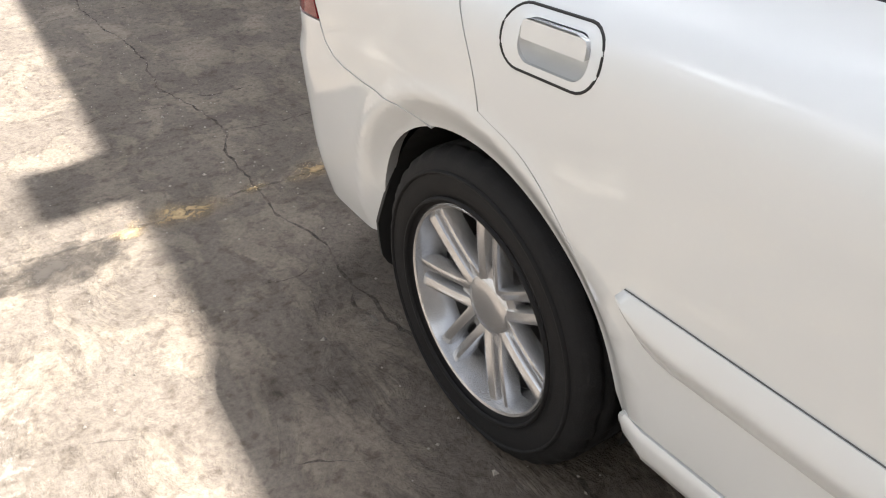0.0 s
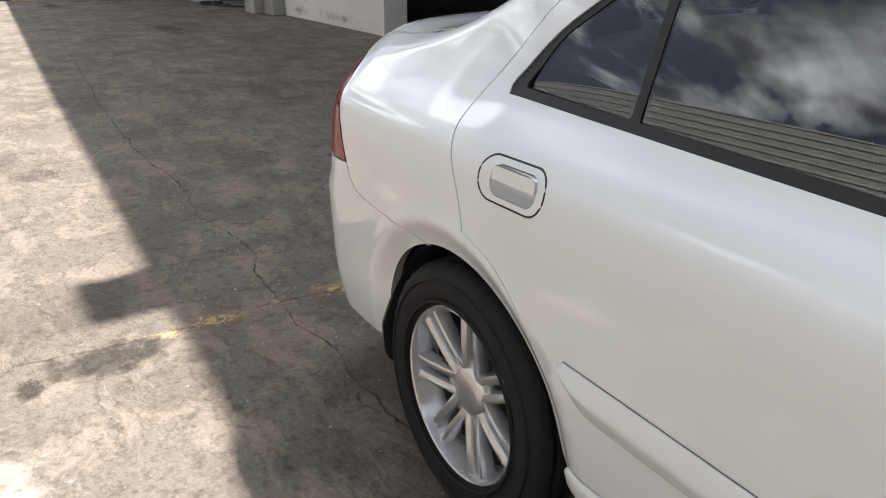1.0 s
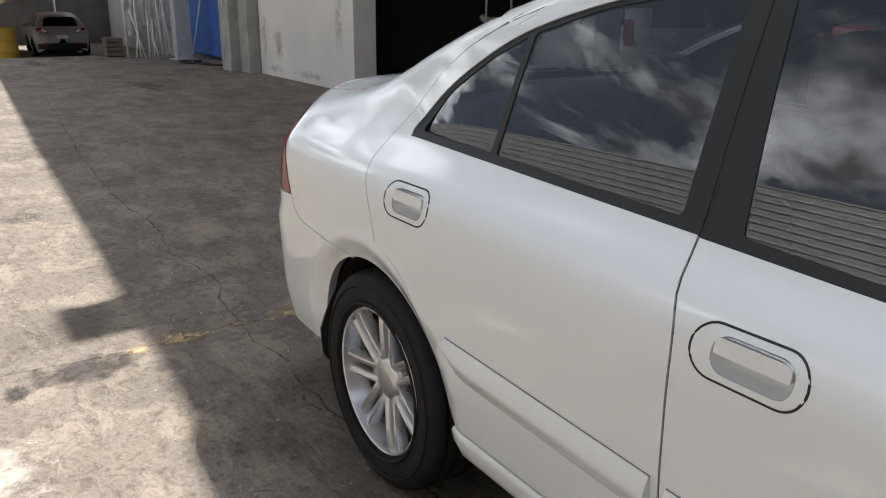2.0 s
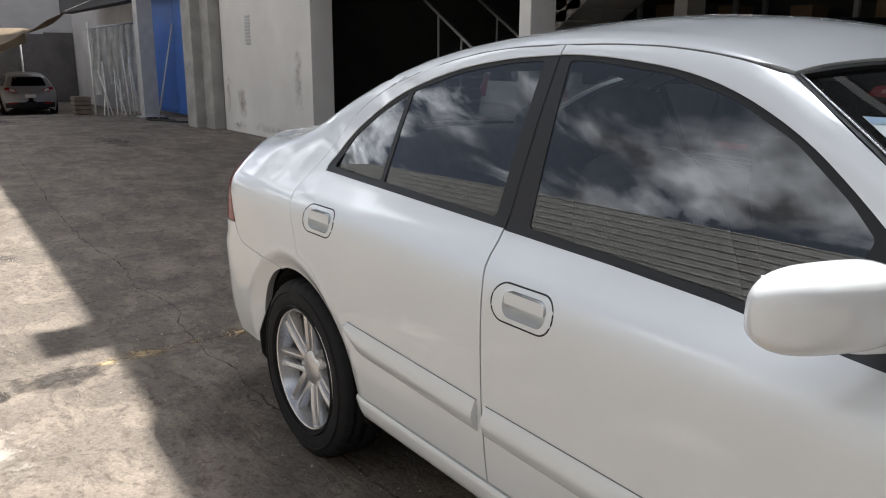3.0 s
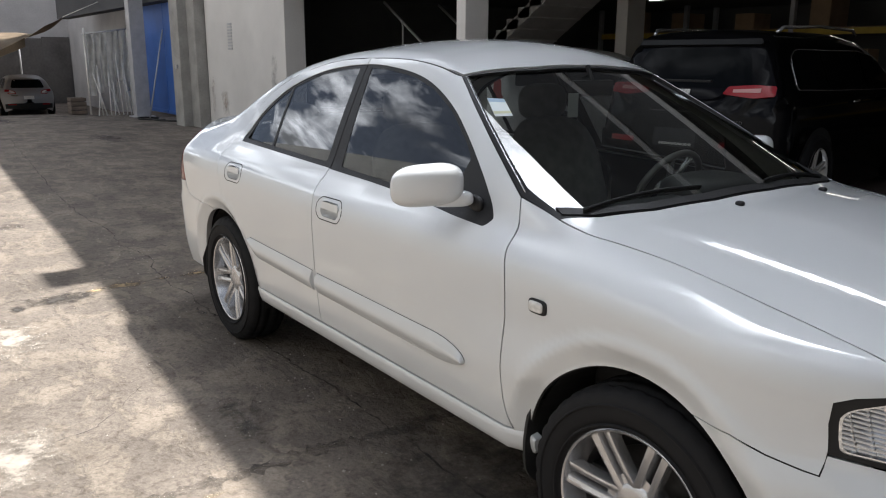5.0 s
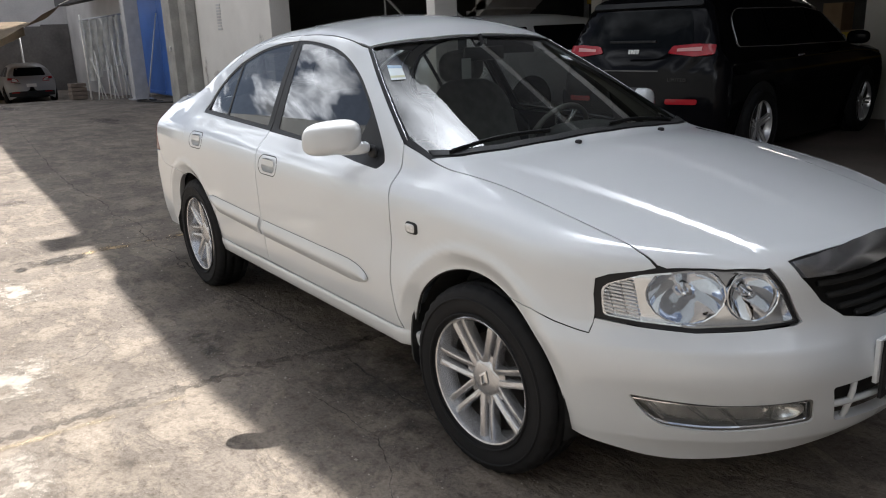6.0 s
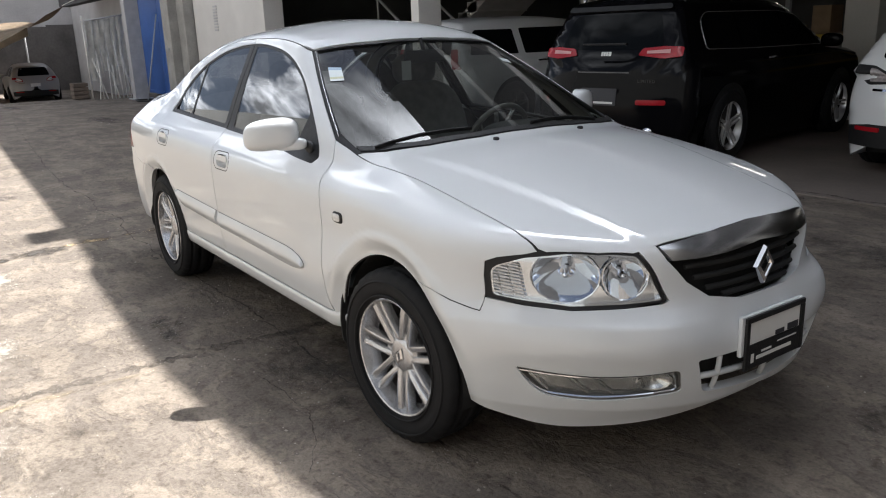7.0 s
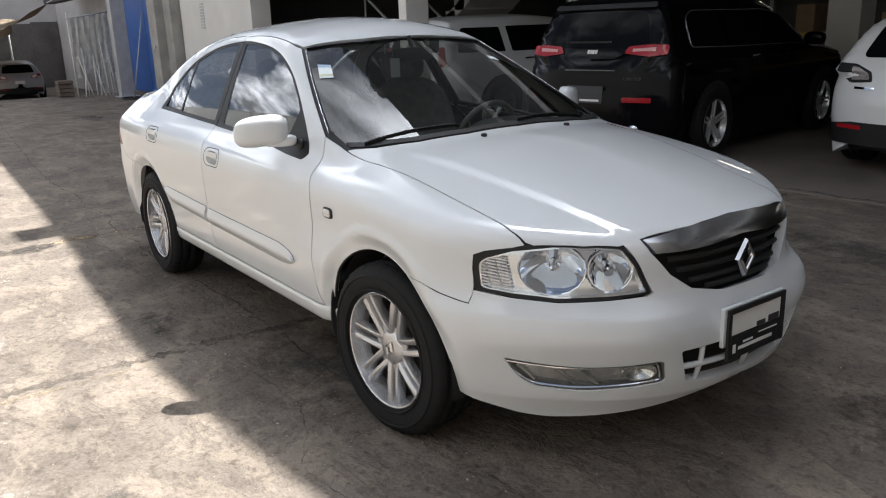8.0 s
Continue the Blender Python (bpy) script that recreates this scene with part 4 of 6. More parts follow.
for w in sedan_wheels[1::2]:
    bm = bmesh.new()
    rows = []
    for k, d in ((1.0, -.0640), (.62, -.0680), (.5, -.0655)):
        rows.append([bm.verts.new((x * k, d, z * k)) for x, z in ((0, .033), (-.022, 0), (0, -.033), (.022, 0))])
    for p, q in zip(rows, rows[1:]):
        for i in range(4):
            bm.faces.new((p[i], p[(i + 1) % 4], q[(i + 1) % 4], q[i]))
    part("hub_emblem", bm, CHROME, w, "small chrome diamond on the hub")

# ---- front of the sedan: lamps, grille, plate ----
lamp_outer = rounded([(-.740, .730), (-.735, .617), (-.668, .603), (-.580, .595), (-.458, .601), (-.355, .610), (-.384, .684), (-.411, .747), (-.420, .764), (-.493, .769), (-.567, .768), (-.631, .761), (-.660, .754)], [.034, .014] + [.008] * 11, 5)
lamp_inner = rounded([(-.720, .708), (-.718, .623), (-.662, .612), (-.578, .603), (-.460, .608), (-.365, .615), (-.391, .683), (-.420, .746), (-.497, .756), (-.568, .756), (-.659, .740)], [.024, .010] + [.008] * 9, 5)


def bowl(name, y, z, r, depth, parent, s, back=.024, wide=1.0, mat=None):
    """A round reflector behind the lens, with a rim and a small bulb cap in its middle."""
    bm = bmesh.new()
    prof = [(r + .005, -.004), (r + .003, .002), (r, 0)] + [(r * k, -depth * (1 - k * k)) for k in (.9, .75, .6, .45, .3, .15, .02)]
    spin(bm, prof, 18, axis="x")
    rng = random.Random(int(1000 * abs(y) + 10 * z))
    for v in bm.verts:
        if v.co.x < -.002:
            v.co.x += rng.uniform(-.0007, .0007)
            v.co.y *= rng.uniform(.998, 1.002)
    spin(bm, [(.0, -depth * .1), (r * .10, -depth * .15), (r * .13, -depth * .35), (r * .13, -depth)], 16, axis="x")
    bmesh.ops.scale(bm, vec=(1, wide, 1), verts=bm.verts)
    p = cast(sedan, *on_front(np.array([(y, z)])))
    n = Vector(normals(sedan, p)[0])
    turn = n.to_track_quat("X", "Z").to_matrix().to_4x4()
    bmesh.ops.transform(bm, matrix=Matrix.Translation(Vector(p[0]) - n * back) @ turn, verts=bm.verts)
    if s > 0:
        bmesh.ops.scale(bm, vec=(1, -1, 1), verts=bm.verts)
    return part(name, bm, mat or REFLECTOR, parent, angle=22)


def disc(y, z, r, wide=1.0):
    return [(-y + .80 * wide * r * math.cos(a), z + r * math.sin(a)) for a in np.linspace(0, 2 * math.pi, 25)[:-1]]


for s in (-1, 1):
    far = s > 0
    dark_edge = panel("headlamp", sedan, on_front, lamp_outer, TRIM, sedan_car, [lamp_inner], gap=.025, inset=.004, lip=.03, mirror=far, label="clear headlamp in a black surround")
    panel("lens", sedan, on_front, lamp_inner, CLEAR, dark_edge, gap=.03, inset=.004, lip=0, mirror=far)
    panel("lamp_back", sedan, on_front, rounded([(y * 1.0, z) for y, z in lamp_inner], .004, 2), LAMP_BRIGHT, dark_edge, [disc(.583, .681, .072, 1.22), disc(.454, .679, .062)], gap=.03, inset=.030, lip=0, mirror=far)
    panel("lamp_bezel", sedan, on_front, lamp_inner, REFLECTOR, dark_edge, [[(y * .982 - .0095, z * .935 + .0438) for y, z in lamp_inner]], gap=.02, inset=.008, lip=.045, mirror=far)
    for y, z, r, wide in ((.583, .681, .077, 1.25), (.454, .679, .067, 1.0)):
        bowl("reflector", -y, z, r, .085 * r / .075, dark_edge, s, .026 if r > .03 else .020, wide)
    bm = bmesh.new()
    for j in range(10):
        for k in range(3):
            # slanting flutes behind the clear lens
            y0, z = .652 + .020 * k + .0012 * j, .622 + .0098 * j + .004 * k
            q = cast(sedan, *on_front(np.array([(-y0, z), (-y0 - .018, z + .005)])))
            tube(bm, [(p[0] - .020, s * abs(p[1]), p[2]) for p in q], .0034, 5)
    part("indicator_prisms", bm, PRISM, dark_edge)
    bm = bmesh.new()
    ball(bm, (1.685, s * .680, .675), (.018, .018, .018))
    part("bulb", bm, PLATE_WHITE, dark_edge, smooth=True)
    # fog lamp
    inner = [((y + .51) * .965 - .51, (z - .362) * .84 + .363) for y, z in fog_line]
    fog = panel("fog_lamp", sedan, on_front, fog_line, LAMP_GREY, sedan_car, [inner], gap=.025, inset=.006, lip=.02, mirror=far, label="long clear fog lamp set in the bumper")
    panel("lens", sedan, on_front, inner, CLEAR, fog, gap=.03, inset=.007, lip=0, mirror=far)
    panel("lamp_back", sedan, on_front, inner, FOG_BACK, fog, [disc(.404, .371, .026, 1.7)], gap=.02, inset=.022, lip=0, mirror=far)
    bowl("reflector", -.404, .371, .028, .022, fog, s, .016, 1.7, FOG_BACK)
    bm = bmesh.new()
    rim = [((y + .51) * .952 - .51, (z - .362) * .78 + .363) for y, z in fog_line]
    q = cast(sedan, *on_front(np.array(rim + rim[:1])))
    tube(bm, [(p[0] - .011, s * abs(p[1]), p[2]) for p in q], .0030, 5)
    part("lens_rim", bm, REFLECTOR, fog, "bright rim inside the lens")
    for ya, za, yb, zb in ((.545, .392, .490, .336), (.600, .394, .545, .338), (.669, .398, .628, .347)):
        bm = bmesh.new()
        q = cast(sedan, *on_front(np.array([(-ya, za), (-(ya + yb) / 2, (za + zb) / 2), (-yb, zb)])))
        tube(bm, [(p[0] - .017, s * abs(p[1]), p[2]) for p in q], .0035, 6)
        part("reflector_rib", bm, FOG_BACK, fog)
    # side repeater on the fender
    bm = bmesh.new()
    spot = cast(sedan, *on_side(np.array([(.951, .742)])))[0]
    ball(bm, (spot[0], 0, spot[2]), (.034, .007, .0205), 4)
    bmesh.ops.translate(bm, vec=(0, spot[1] if s < 0 else -spot[1], 0), verts=bm.verts)
    rep = part("side_indicator", bm, TRIM, sedan_car, "small clear side repeater in a dark frame", angle=40)
    bm = bmesh.new()
    ball(bm, (spot[0] - .003, 0, spot[2]), (.027, .009, .0150), 4)
    bmesh.ops.translate(bm, vec=(0, s * (abs(spot[1]) + .003), 0), verts=bm.verts)
    part("lens", bm, REPEATER, rep, smooth=True)

grille_line = rounded([(-.356, .763), (-.335, .723), (-.280, .655), (-.215, .608), (-.105, .585), (.000, .585), (.105, .585), (.215, .608), (.280, .655), (.335, .723), (.356, .763), (.203, .783), (.000, .789), (-.203, .783)], .015, 3)
grille = panel("grille", sedan, on_front, grille_line, BLACK, sedan_car, gap=.04, inset=.05, lip=0, label="black slatted grille under a chrome bar")
chrome_low = [(-.337, .726), (-.264, .725), (-.159, .727), (.000, .738), (.159, .727), (.264, .725), (.337, .726)]
panel("chrome_bar", sedan, on_front, [(-.360, .765)] + chrome_low + [(.360, .765), (.25, .777), (.13, .786), (0, .790), (-.13, .786), (-.25, .777)], CHROME_DULL, grille, gap=.02, inset=-.004, lip=.02)
for n, (z, w) in enumerate(((.700, .285), (.664, .255), (.628, .215), (.602, .160))):
    bm = bmesh.new()
    ys = np.linspace(-w, w, 15)
    line = cast(sedan, *on_front(np.c_[ys, np.full(15, z)]))
    tube(bm, [(p[0] - .022, p[1], p[2]) for p in line], .009, 6)
    part("grille_slat", bm, BLACK, grille, smooth=True)
bm = bmesh.new()
nose_x = cast(sedan, *on_front(np.array([(0, .665)])))[0][0]
rows = []
for k, d in ((1.0, .0), (.90, .012), (.60, .015), (.50, .004)):
    rows.append([bm.verts.new((nose_x + d, y * k, .665 + z * k)) for y, z in ((0, .062), (-.047, 0), (0, -.062), (.047, 0))])
for p, q in zip(rows, rows[1:]):
    for i in range(4):
        bm.faces.new((p[i], p[(i + 1) % 4], q[(i + 1) % 4], q[i]))
part("emblem", bm, CHROME, grille, "chrome diamond emblem")

# lower intake, plate
intake = panel("lower_intake", sedan, on_front, intake_line, BLACK, sedan_car, gap=.04, inset=.06, lip=0)
for z in (.378,):
    bm = bmesh.new()
    ys = np.linspace(-.285, .285, 15)
    line = cast(sedan, *on_front(np.c_[ys, np.full(15, z)]))
    tube(bm, [(p[0] - .014, p[1], p[2]) for p in line], .010, 6)
    part("intake_bar", bm, PAINT, intake, smooth=True)
for y in (-.215, 0, .215):
    line = cast(sedan, *on_front(np.c_[np.full(5, y), np.linspace(.315, .436, 5)]))
    bm = bmesh.new()
    tube(bm, [(p[0] - .014, p[1], p[2]) for p in line], .009, 6)
    part("intake_bar", bm, PAINT, intake, smooth=True)
PX = 2.174
plate = part("number_plate", boxes((PX - .018, PX - .004, -.162, .150, .420, .545), bevel=.004), PAINT, sedan_car, "white number plate in a black dealer frame")
part("plate_sheet", boxes((PX - .004, PX - .001, -.132, .132, .452, .523), bevel=.001), PLATE_WHITE, plate)
part("plate_frame", boxes((PX - .004, PX + .006, -.150, .150, .524, .541), (PX - .004, PX + .006, -.150, -.133, .376, .524), (PX - .004, PX + .006, .133, .150, .376, .524), (PX - .004, PX + .004, -.133, .133, .376, .451), bevel=.003), TRIM, plate)
for y0, y1, z0, z1 in ((.005, .05, .454, .468), (.068, .124, .454, .474)):
    part("plate_bar", boxes((PX - .001, PX + .0008, y0, y1, z0, z1)), INK, plate)
for y0, y1, z0, z1 in ((-.095, .085, .402, .413), (-.122, -.108, .396, .424), (-.07, -.02, .420, .426), (.01, .11, .432, .436)):
    part("frame_bar", boxes((PX + .004, PX + .0055, y0, y1, z0, z1)), PLATE_WHITE, plate)

# ---- mirrors, wipers, nozzles, flaps ----
for s in (-1, 1):
    bm = bmesh.new()
    ball(bm, (0, 0, 0), (.058, .109, .066), 3.1, 32, 20)
    for v in bm.verts:
        v.co.z += .010 * (v.co.y / .109)
        if v.co.z < 0:
            v.co.z *= .86
        v.co.x *= 1 - .25 * (v.co.y / .109) ** 2 * (1 if v.co.y < 0 else .3)
        if v.co.x < -.018:
            v.co.x = -.018 + (v.co.x + .018) * .38
    bmesh.ops.transform(bm, matrix=Matrix.Translation((.498, -.850, 1.000)) @ Matrix.Rotation(radians(-33), 4, "Z"), verts=bm.verts)
    if s > 0:
        bmesh.ops.scale(bm, vec=(1, -1, 1), verts=bm.verts)
        bmesh.ops.reverse_faces(bm, faces=bm.faces)
    mir = part("side_mirror", bm, PAINT, sedan_car, "white door mirror on a black arm", angle=50)
    bm = bmesh.new()
    ball(bm, (0, 0, 0), (.030, .066, .024), 3.4, 24, 14)
    bmesh.ops.transform(bm, matrix=Matrix.Translation((.538, -.790, .964)) @ Matrix.Rotation(radians(-28), 4, "Z"), verts=bm.verts)
    bmesh.ops.scale(bm, vec=(1, -s, 1), verts=bm.verts)
    if s > 0:
        bmesh.ops.reverse_faces(bm, faces=bm.faces)
    part("mirror_foot", bm, PAINT, mir, smooth=True)
    bm = bmesh.new()
    ball(bm, (0, 0, 0), (.042, .012, .026), 3.0, 20, 12)
    bmesh.ops.transform(bm, matrix=Matrix.Translation((.566, -.722, .946)) @ Matrix.Rotation(radians(-10), 4, "Z"), verts=bm.verts)
    bmesh.ops.scale(bm, vec=(1, -s, 1), verts=bm.verts)
    part("mirror_arm", bm, TRIM, mir, smooth=True)
    bm = bmesh.new()
    box(bm, -.0355, -.0325, -.080, .080, -.040, .042, bevel=.001)
    bmesh.ops.transform(bm, matrix=Matrix.Translation((.498, -.850, 1.000)) @ Matrix.Rotation(radians(-33), 4, "Z"), verts=bm.verts)
    if s > 0:
        bmesh.ops.scale(bm, vec=(1, -1, 1), verts=bm.verts)
    part("mirror_glass", bm, CHROME, mir)


def lies_on(points, up):
    q = cast(sedan, *on_top(np.array(points, float)))
    return [tuple(p + n * up) for p, n in zip(q, normals(sedan, q))]


for a, b in (((1.000, -.24), (.912, -.622)), ((.990, .44), (1.035, .03))):
    bm = bmesh.new()
    ts = np.linspace(0, 1, 12)
    line = [(a[0] + (b[0] - a[0]) * t - .008 * math.sin(math.pi * t), a[1] + (b[1] - a[1]) * t) for t in ts]
    tube(bm, lies_on(line, .011), .0045, 6)
    wiper = part("wiper", bm, TRIM, sedan_car, smooth=True)
    bm = bmesh.new()
    tube(bm, lies_on(line, .003), .004, 4)
    part("wiper_blade", bm, RUBBER_AND_GAP, wiper)
cowl = both([(1.068, 0), (1.053, -.25), (1.008, -.45), (.936, -.605), (.878, -.667), (.846, -.665), (.905, -.60), (.975, -.45), (1.02, -.25), (1.035, 0)])
panel("cowl_panel", sedan, on_top, cowl, TRIM, sedan_car, gap=.05, inset=-.001, lip=.01)
for y in (-.215, .225):
    bm = bmesh.new()
    p = lies_on([(1.118, y)], .004)[0]
    ball(bm, p, (.013, .011, .008), 2.6, 12, 6)
    part("washer_nozzle", bm, TRIM, sedan_car, smooth=True)
for x, s in ((-1.602, -1), (-1.602, 1), (.915, -1), (.915, 1)):
    bm = bmesh.new()
    q = curve_through([(x + .008, .46), (x, .38), (x + .002, .30), (x + .016, .225)], 4)
    w = .060
    rows = [[bm.verts.new((u, s * v, z)) for u, v in ((px - .006, .757 - w), (px - .006, .757 + w * .96 - tuck), (px + .006, .757 + w - tuck), (px + .006, .757 - w))] for (px, z), tuck in zip(q, (.03 * max(0, (.27 - z) / .045) ** 2 + (.045 if x < 0 else .012) * max(0, (z - .34) / .12) for _, z in q))]
    for p, r in zip(rows, rows[1:]):
        for i in range(4):
            bm.faces.new((p[i], p[(i + 1) % 4], r[(i + 1) % 4], r[i]))
    bm.faces.new(rows[-1])
    bm.faces.new(rows[0][::-1])
    bmesh.ops.recalc_face_normals(bm, faces=bm.faces)
    part("mud_flap", bm, RUBBER_AND_GAP, sedan_car, angle=40)
    # liner inside the arch
    bm = bmesh.new()
    cx, cz, radius = ARCH_REAR if x < -1 else ARCH_FRONT
    ring = arc(cx, cz, radius + .004, -12, 192, 30)
    near, far_edge = [bm.verts.new((u, s * .772, z)) for u, z in ring], [bm.verts.new((u, s * .50, z)) for u, z in ring]
    for i in range(len(ring) - 1):
        bm.faces.new((near[i], near[i + 1], far_edge[i + 1], far_edge[i]))
    bm.faces.new(far_edge)
    part("arch_liner", bm, BLACK, sedan_car)
part("underbody", boxes((-2.05, 1.80, -.49, .49, .19, .30), (-.84, .84, -.70, .70, .235, .31), (1.55, 1.92, -.34, .34, .24, .68), (-2.1, -1.7, -.55, .55, .30, .62), bevel=.01), BLACK, sedan_car)

# ---- inside the sedan ----
INNER = .035
for far_side in (False, True):
    panel("door_card", sedan, on_side, [(.70, .42), (.70, .93), (-.26, .955), (-.26, .42)], DASH, sedan_car, gap=.08, inset=INNER, lip=0, mirror=far_side)
    panel("door_card", sedan, on_side, [(-.28, .42), (-.28, .955), (-1.19, .975), (-1.16, .74), (-.95, .62), (-.88, .42)], DASH, sedan_car, gap=.08, inset=INNER, lip=0, mirror=far_side)
    panel("inner_frame", sedan, on_side, front_door_line, LINING, sedan_car, [front_window_line, handle_line(-.14, .66, 1.7, .56, .1)][:1], gap=.08, inset=.028, lip=0, mirror=far_side)
    panel("inner_frame", sedan, on_side, rear_door_line, LINING, sedan_car, [rear_window_line], gap=.08, inset=.028, lip=0, mirror=far_side)
    panel("inner_quarter", sedan, on_ring, quarter_line, LINING, sedan_car, gap=.08, inset=.04, lip=0, mirror=far_side)
panel("headliner", sedan, on_top, [(x * .98 - .01, y * .97) for x, y in roof_outline], LINING, sedan_car, gap=.08, inset=.03, lip=0)
part("cabin_floor", boxes((-1.75, 1.15, -.74, .74, .30, .34), (.98, 1.10, -.62, .62, .34, .86), (-1.78, -1.62, -.70, .70, .34, .98), (-1.70, -1.30, -.60, .60, .92, .965), bevel=.01), DASH, sedan_car)


def seat(x, y, name="front_seat"):
    bm = bmesh.new()
    ball(bm, (x + .10, y, .50), (.26, .25, .10), 3.5)
    ball(bm, (x - .19, y, .80), (.10, .24, .32), 3.2)
    for v in bm.verts:
        if v.co.z > .6:
            v.co.x -= .32 * (v.co.z - .6)
    ob = part(name, bm, CLOTH, sedan_car, smooth=True)
    bm = bmesh.new()
    ball(bm, (x - .40, y, 1.18), (.05, .135, .085), 2.8)
    part("headrest", bm, CLOTH, ob, smooth=True)
    for o in (-.05, .05):
        bm = bmesh.new()
        tube(bm, [(x - .37, y + o, 1.04), (x - .40, y + o, 1.14)], .006, 6)
        part("headrest_post", bm, CHROME, ob)


seat(.10, -.36)
seat(.10, .36)
bm = bmesh.new()
ball(bm, (-.92, 0, .52), (.26, .60, .11), 4)
ball(bm, (-1.22, 0, .80), (.10, .60, .28), 4)
for v in bm.verts:
    if v.co.z > .6:
        v.co.x -= .35 * (v.co.z - .6)
bench = part("rear_bench", bm, CLOTH, sedan_car, smooth=True)
for y in (-.36, .36):
    bm = bmesh.new()
    ball(bm, (-1.38, y, 1.075), (.05, .13, .07), 2.8)
    part("headrest", bm, CLOTH, bench, smooth=True)
bm = bmesh.new()
box(bm, .55, 1.02, -.66, .66, .62, .895, bevel=.05)
ball(bm, (.62, .36, .90), (.14, .20, .06), 3)
part("dashboard", bm, DASH, sedan_car, smooth=True)
bm = bmesh.new()
tilt = Matrix.Translation((.42, .36, .86)) @ Matrix.Rotation(radians(-66), 4, "Y")
tube(bm, [tilt @ Vector((.175 * math.cos(a), .175 * math.sin(a), 0)) for a in np.linspace(0, 2 * math.pi, 33)[:-1]], .014, 8, closed=True)
wheel_ring = part("steering_wheel", bm, LAMP_GREY, sedan_car, smooth=True)
bm = bmesh.new()
ball(bm, (0, 0, .0), (.055, .065, .03), 3)
for a in (radians(0), radians(180), radians(250), radians(290)):
    tube(bm, [(.04 * math.cos(a + math.pi / 2), .04 * math.sin(a + math.pi / 2), 0), (.17 * math.cos(a + math.pi / 2), .17 * math.sin(a + math.pi / 2), 0)], .013, 6)
bmesh.ops.transform(bm, matrix=tilt, verts=bm.verts)
part("wheel_hub", bm, ALLOY, wheel_ring, smooth=True)
bm = bmesh.new()
box(bm, .325, .345, -.11, .11, 1.235, 1.295, bevel=.012)
tube(bm, [(.335, 0, 1.29), (.31, 0, 1.345)], .009, 6)
TAG = material("pale translucent card", (.30, .31, .31), .6, vary=.1)
inside_mirror = part("inside_mirror", bm, TRIM, sedan_car, angle=40)
part("hanging_tag", boxes((.352, .354, -.135, -.085, 1.165, 1.25)), TAG, inside_mirror, "pale paper tag hung from the inside mirror")
BLUE_INK = material("blue printing", (.30, .42, .55), .5)
LIME = material("yellow-green printing", (.55, .57, .38), .5)
STICKER = material("white sticker paper", (.66, .72, .72), .5, vary=.06)
sticker = panel("windshield_sticker", sedan, on_top, [(.346, -.502), (.440, -.544), (.467, -.492), (.379, -.456)], STICKER, sedan_car, gap=.04, inset=.009, lip=0, label="white and blue windscreen permit stickers")
panel("print_band", sedan, on_top, [(.349, -.503), (.368, -.512), (.398, -.465), (.380, -.457)], BLUE_INK, sticker, gap=.04, inset=.0075, lip=0)
panel("print_band", sedan, on_top, [(.416, -.533), (.429, -.539), (.455, -.488), (.443, -.483)], LIME, sticker, gap=.04, inset=.0075, lip=0)
panel("windshield_sticker", sedan, on_top, [(.40, .395), (.44, .388), (.44, .445), (.40, .45)], STICKER, sedan_car, gap=.04, inset=.009, lip=0)

# ---- other cars ----
def plain_shell(front, rear, width, belt, deck, roof, tumble, round_f=.28, round_r=.20, lean_r=.10):
    """A simpler car body: half width, belt height, the lines of its deck and roof along x, and how far its glass leans in."""
    def f(x, y, z):
        a = np.abs(y)
        w = width - .10 * np.clip((.72 - z) / .6, 0, None) ** 2 - .06 * np.clip((z - .72) / .4, 0, None) ** 2
        nose = x - (front - round_f * (a / width) ** 2.4 - .06 * np.clip((z - .55) / .3, 0, None) ** 2)
        tail = -x - (rear - round_r * (a / width) ** 2.6 - lean_r * np.clip((z - .60) / .4, 0, None) ** 1.5)
        low = smax(smax(a - w, smax(nose, tail, .05), .12), z - deck(x) + .03 * (a / width) ** 2, .10)
        house = smax(a - (width - .075 - tumble * (z - belt)), z - roof(x) + .10 * (a / width) ** 2, .10)
        house = smax(house, -x - (rear - .02 - .10 * (a / width) ** 2.6 - lean_r * np.clip((z - .60) / .4, 0, None) ** 1.5), .08)
        return smin(low, smax(house, belt - .06 - z, .04), .03)
    return f


def shell_part(f, x0, x1, mat, parent, name="body", nx=64, na=56):
    xs = (x0 + x1) / 2 - (x1 - x0) / 2 * np.cos(np.linspace(.02, math.pi - .02, nx))
    angles = np.radians(np.linspace(-28, 208, na))
    uv = np.stack(np.meshgrid(xs, angles, indexing="ij"), -1).reshape(-1, 2)
    p = cast(f, *on_ring(uv), steps=60)
    n = normals(f, p)
    faces = [(i * na + j, (i + 1) * na + j, (i + 1) * na + j + 1, i * na + j + 1) for i in range(nx - 1) for j in range(na - 1)]
    faces += [tuple(range(na))[::-1], tuple((nx - 1) * na + j for j in range(na))]
    me = bpy.data.meshes.new(name)
    me.from_pydata([tuple(q) for q in p], [], faces)
    me.materials.append(mat)
    for q in me.polygons:
        q.use_smooth = True
    me.normals_split_custom_set_from_vertices([tuple(q) for q in n])
    return part(name, me, mat, parent)


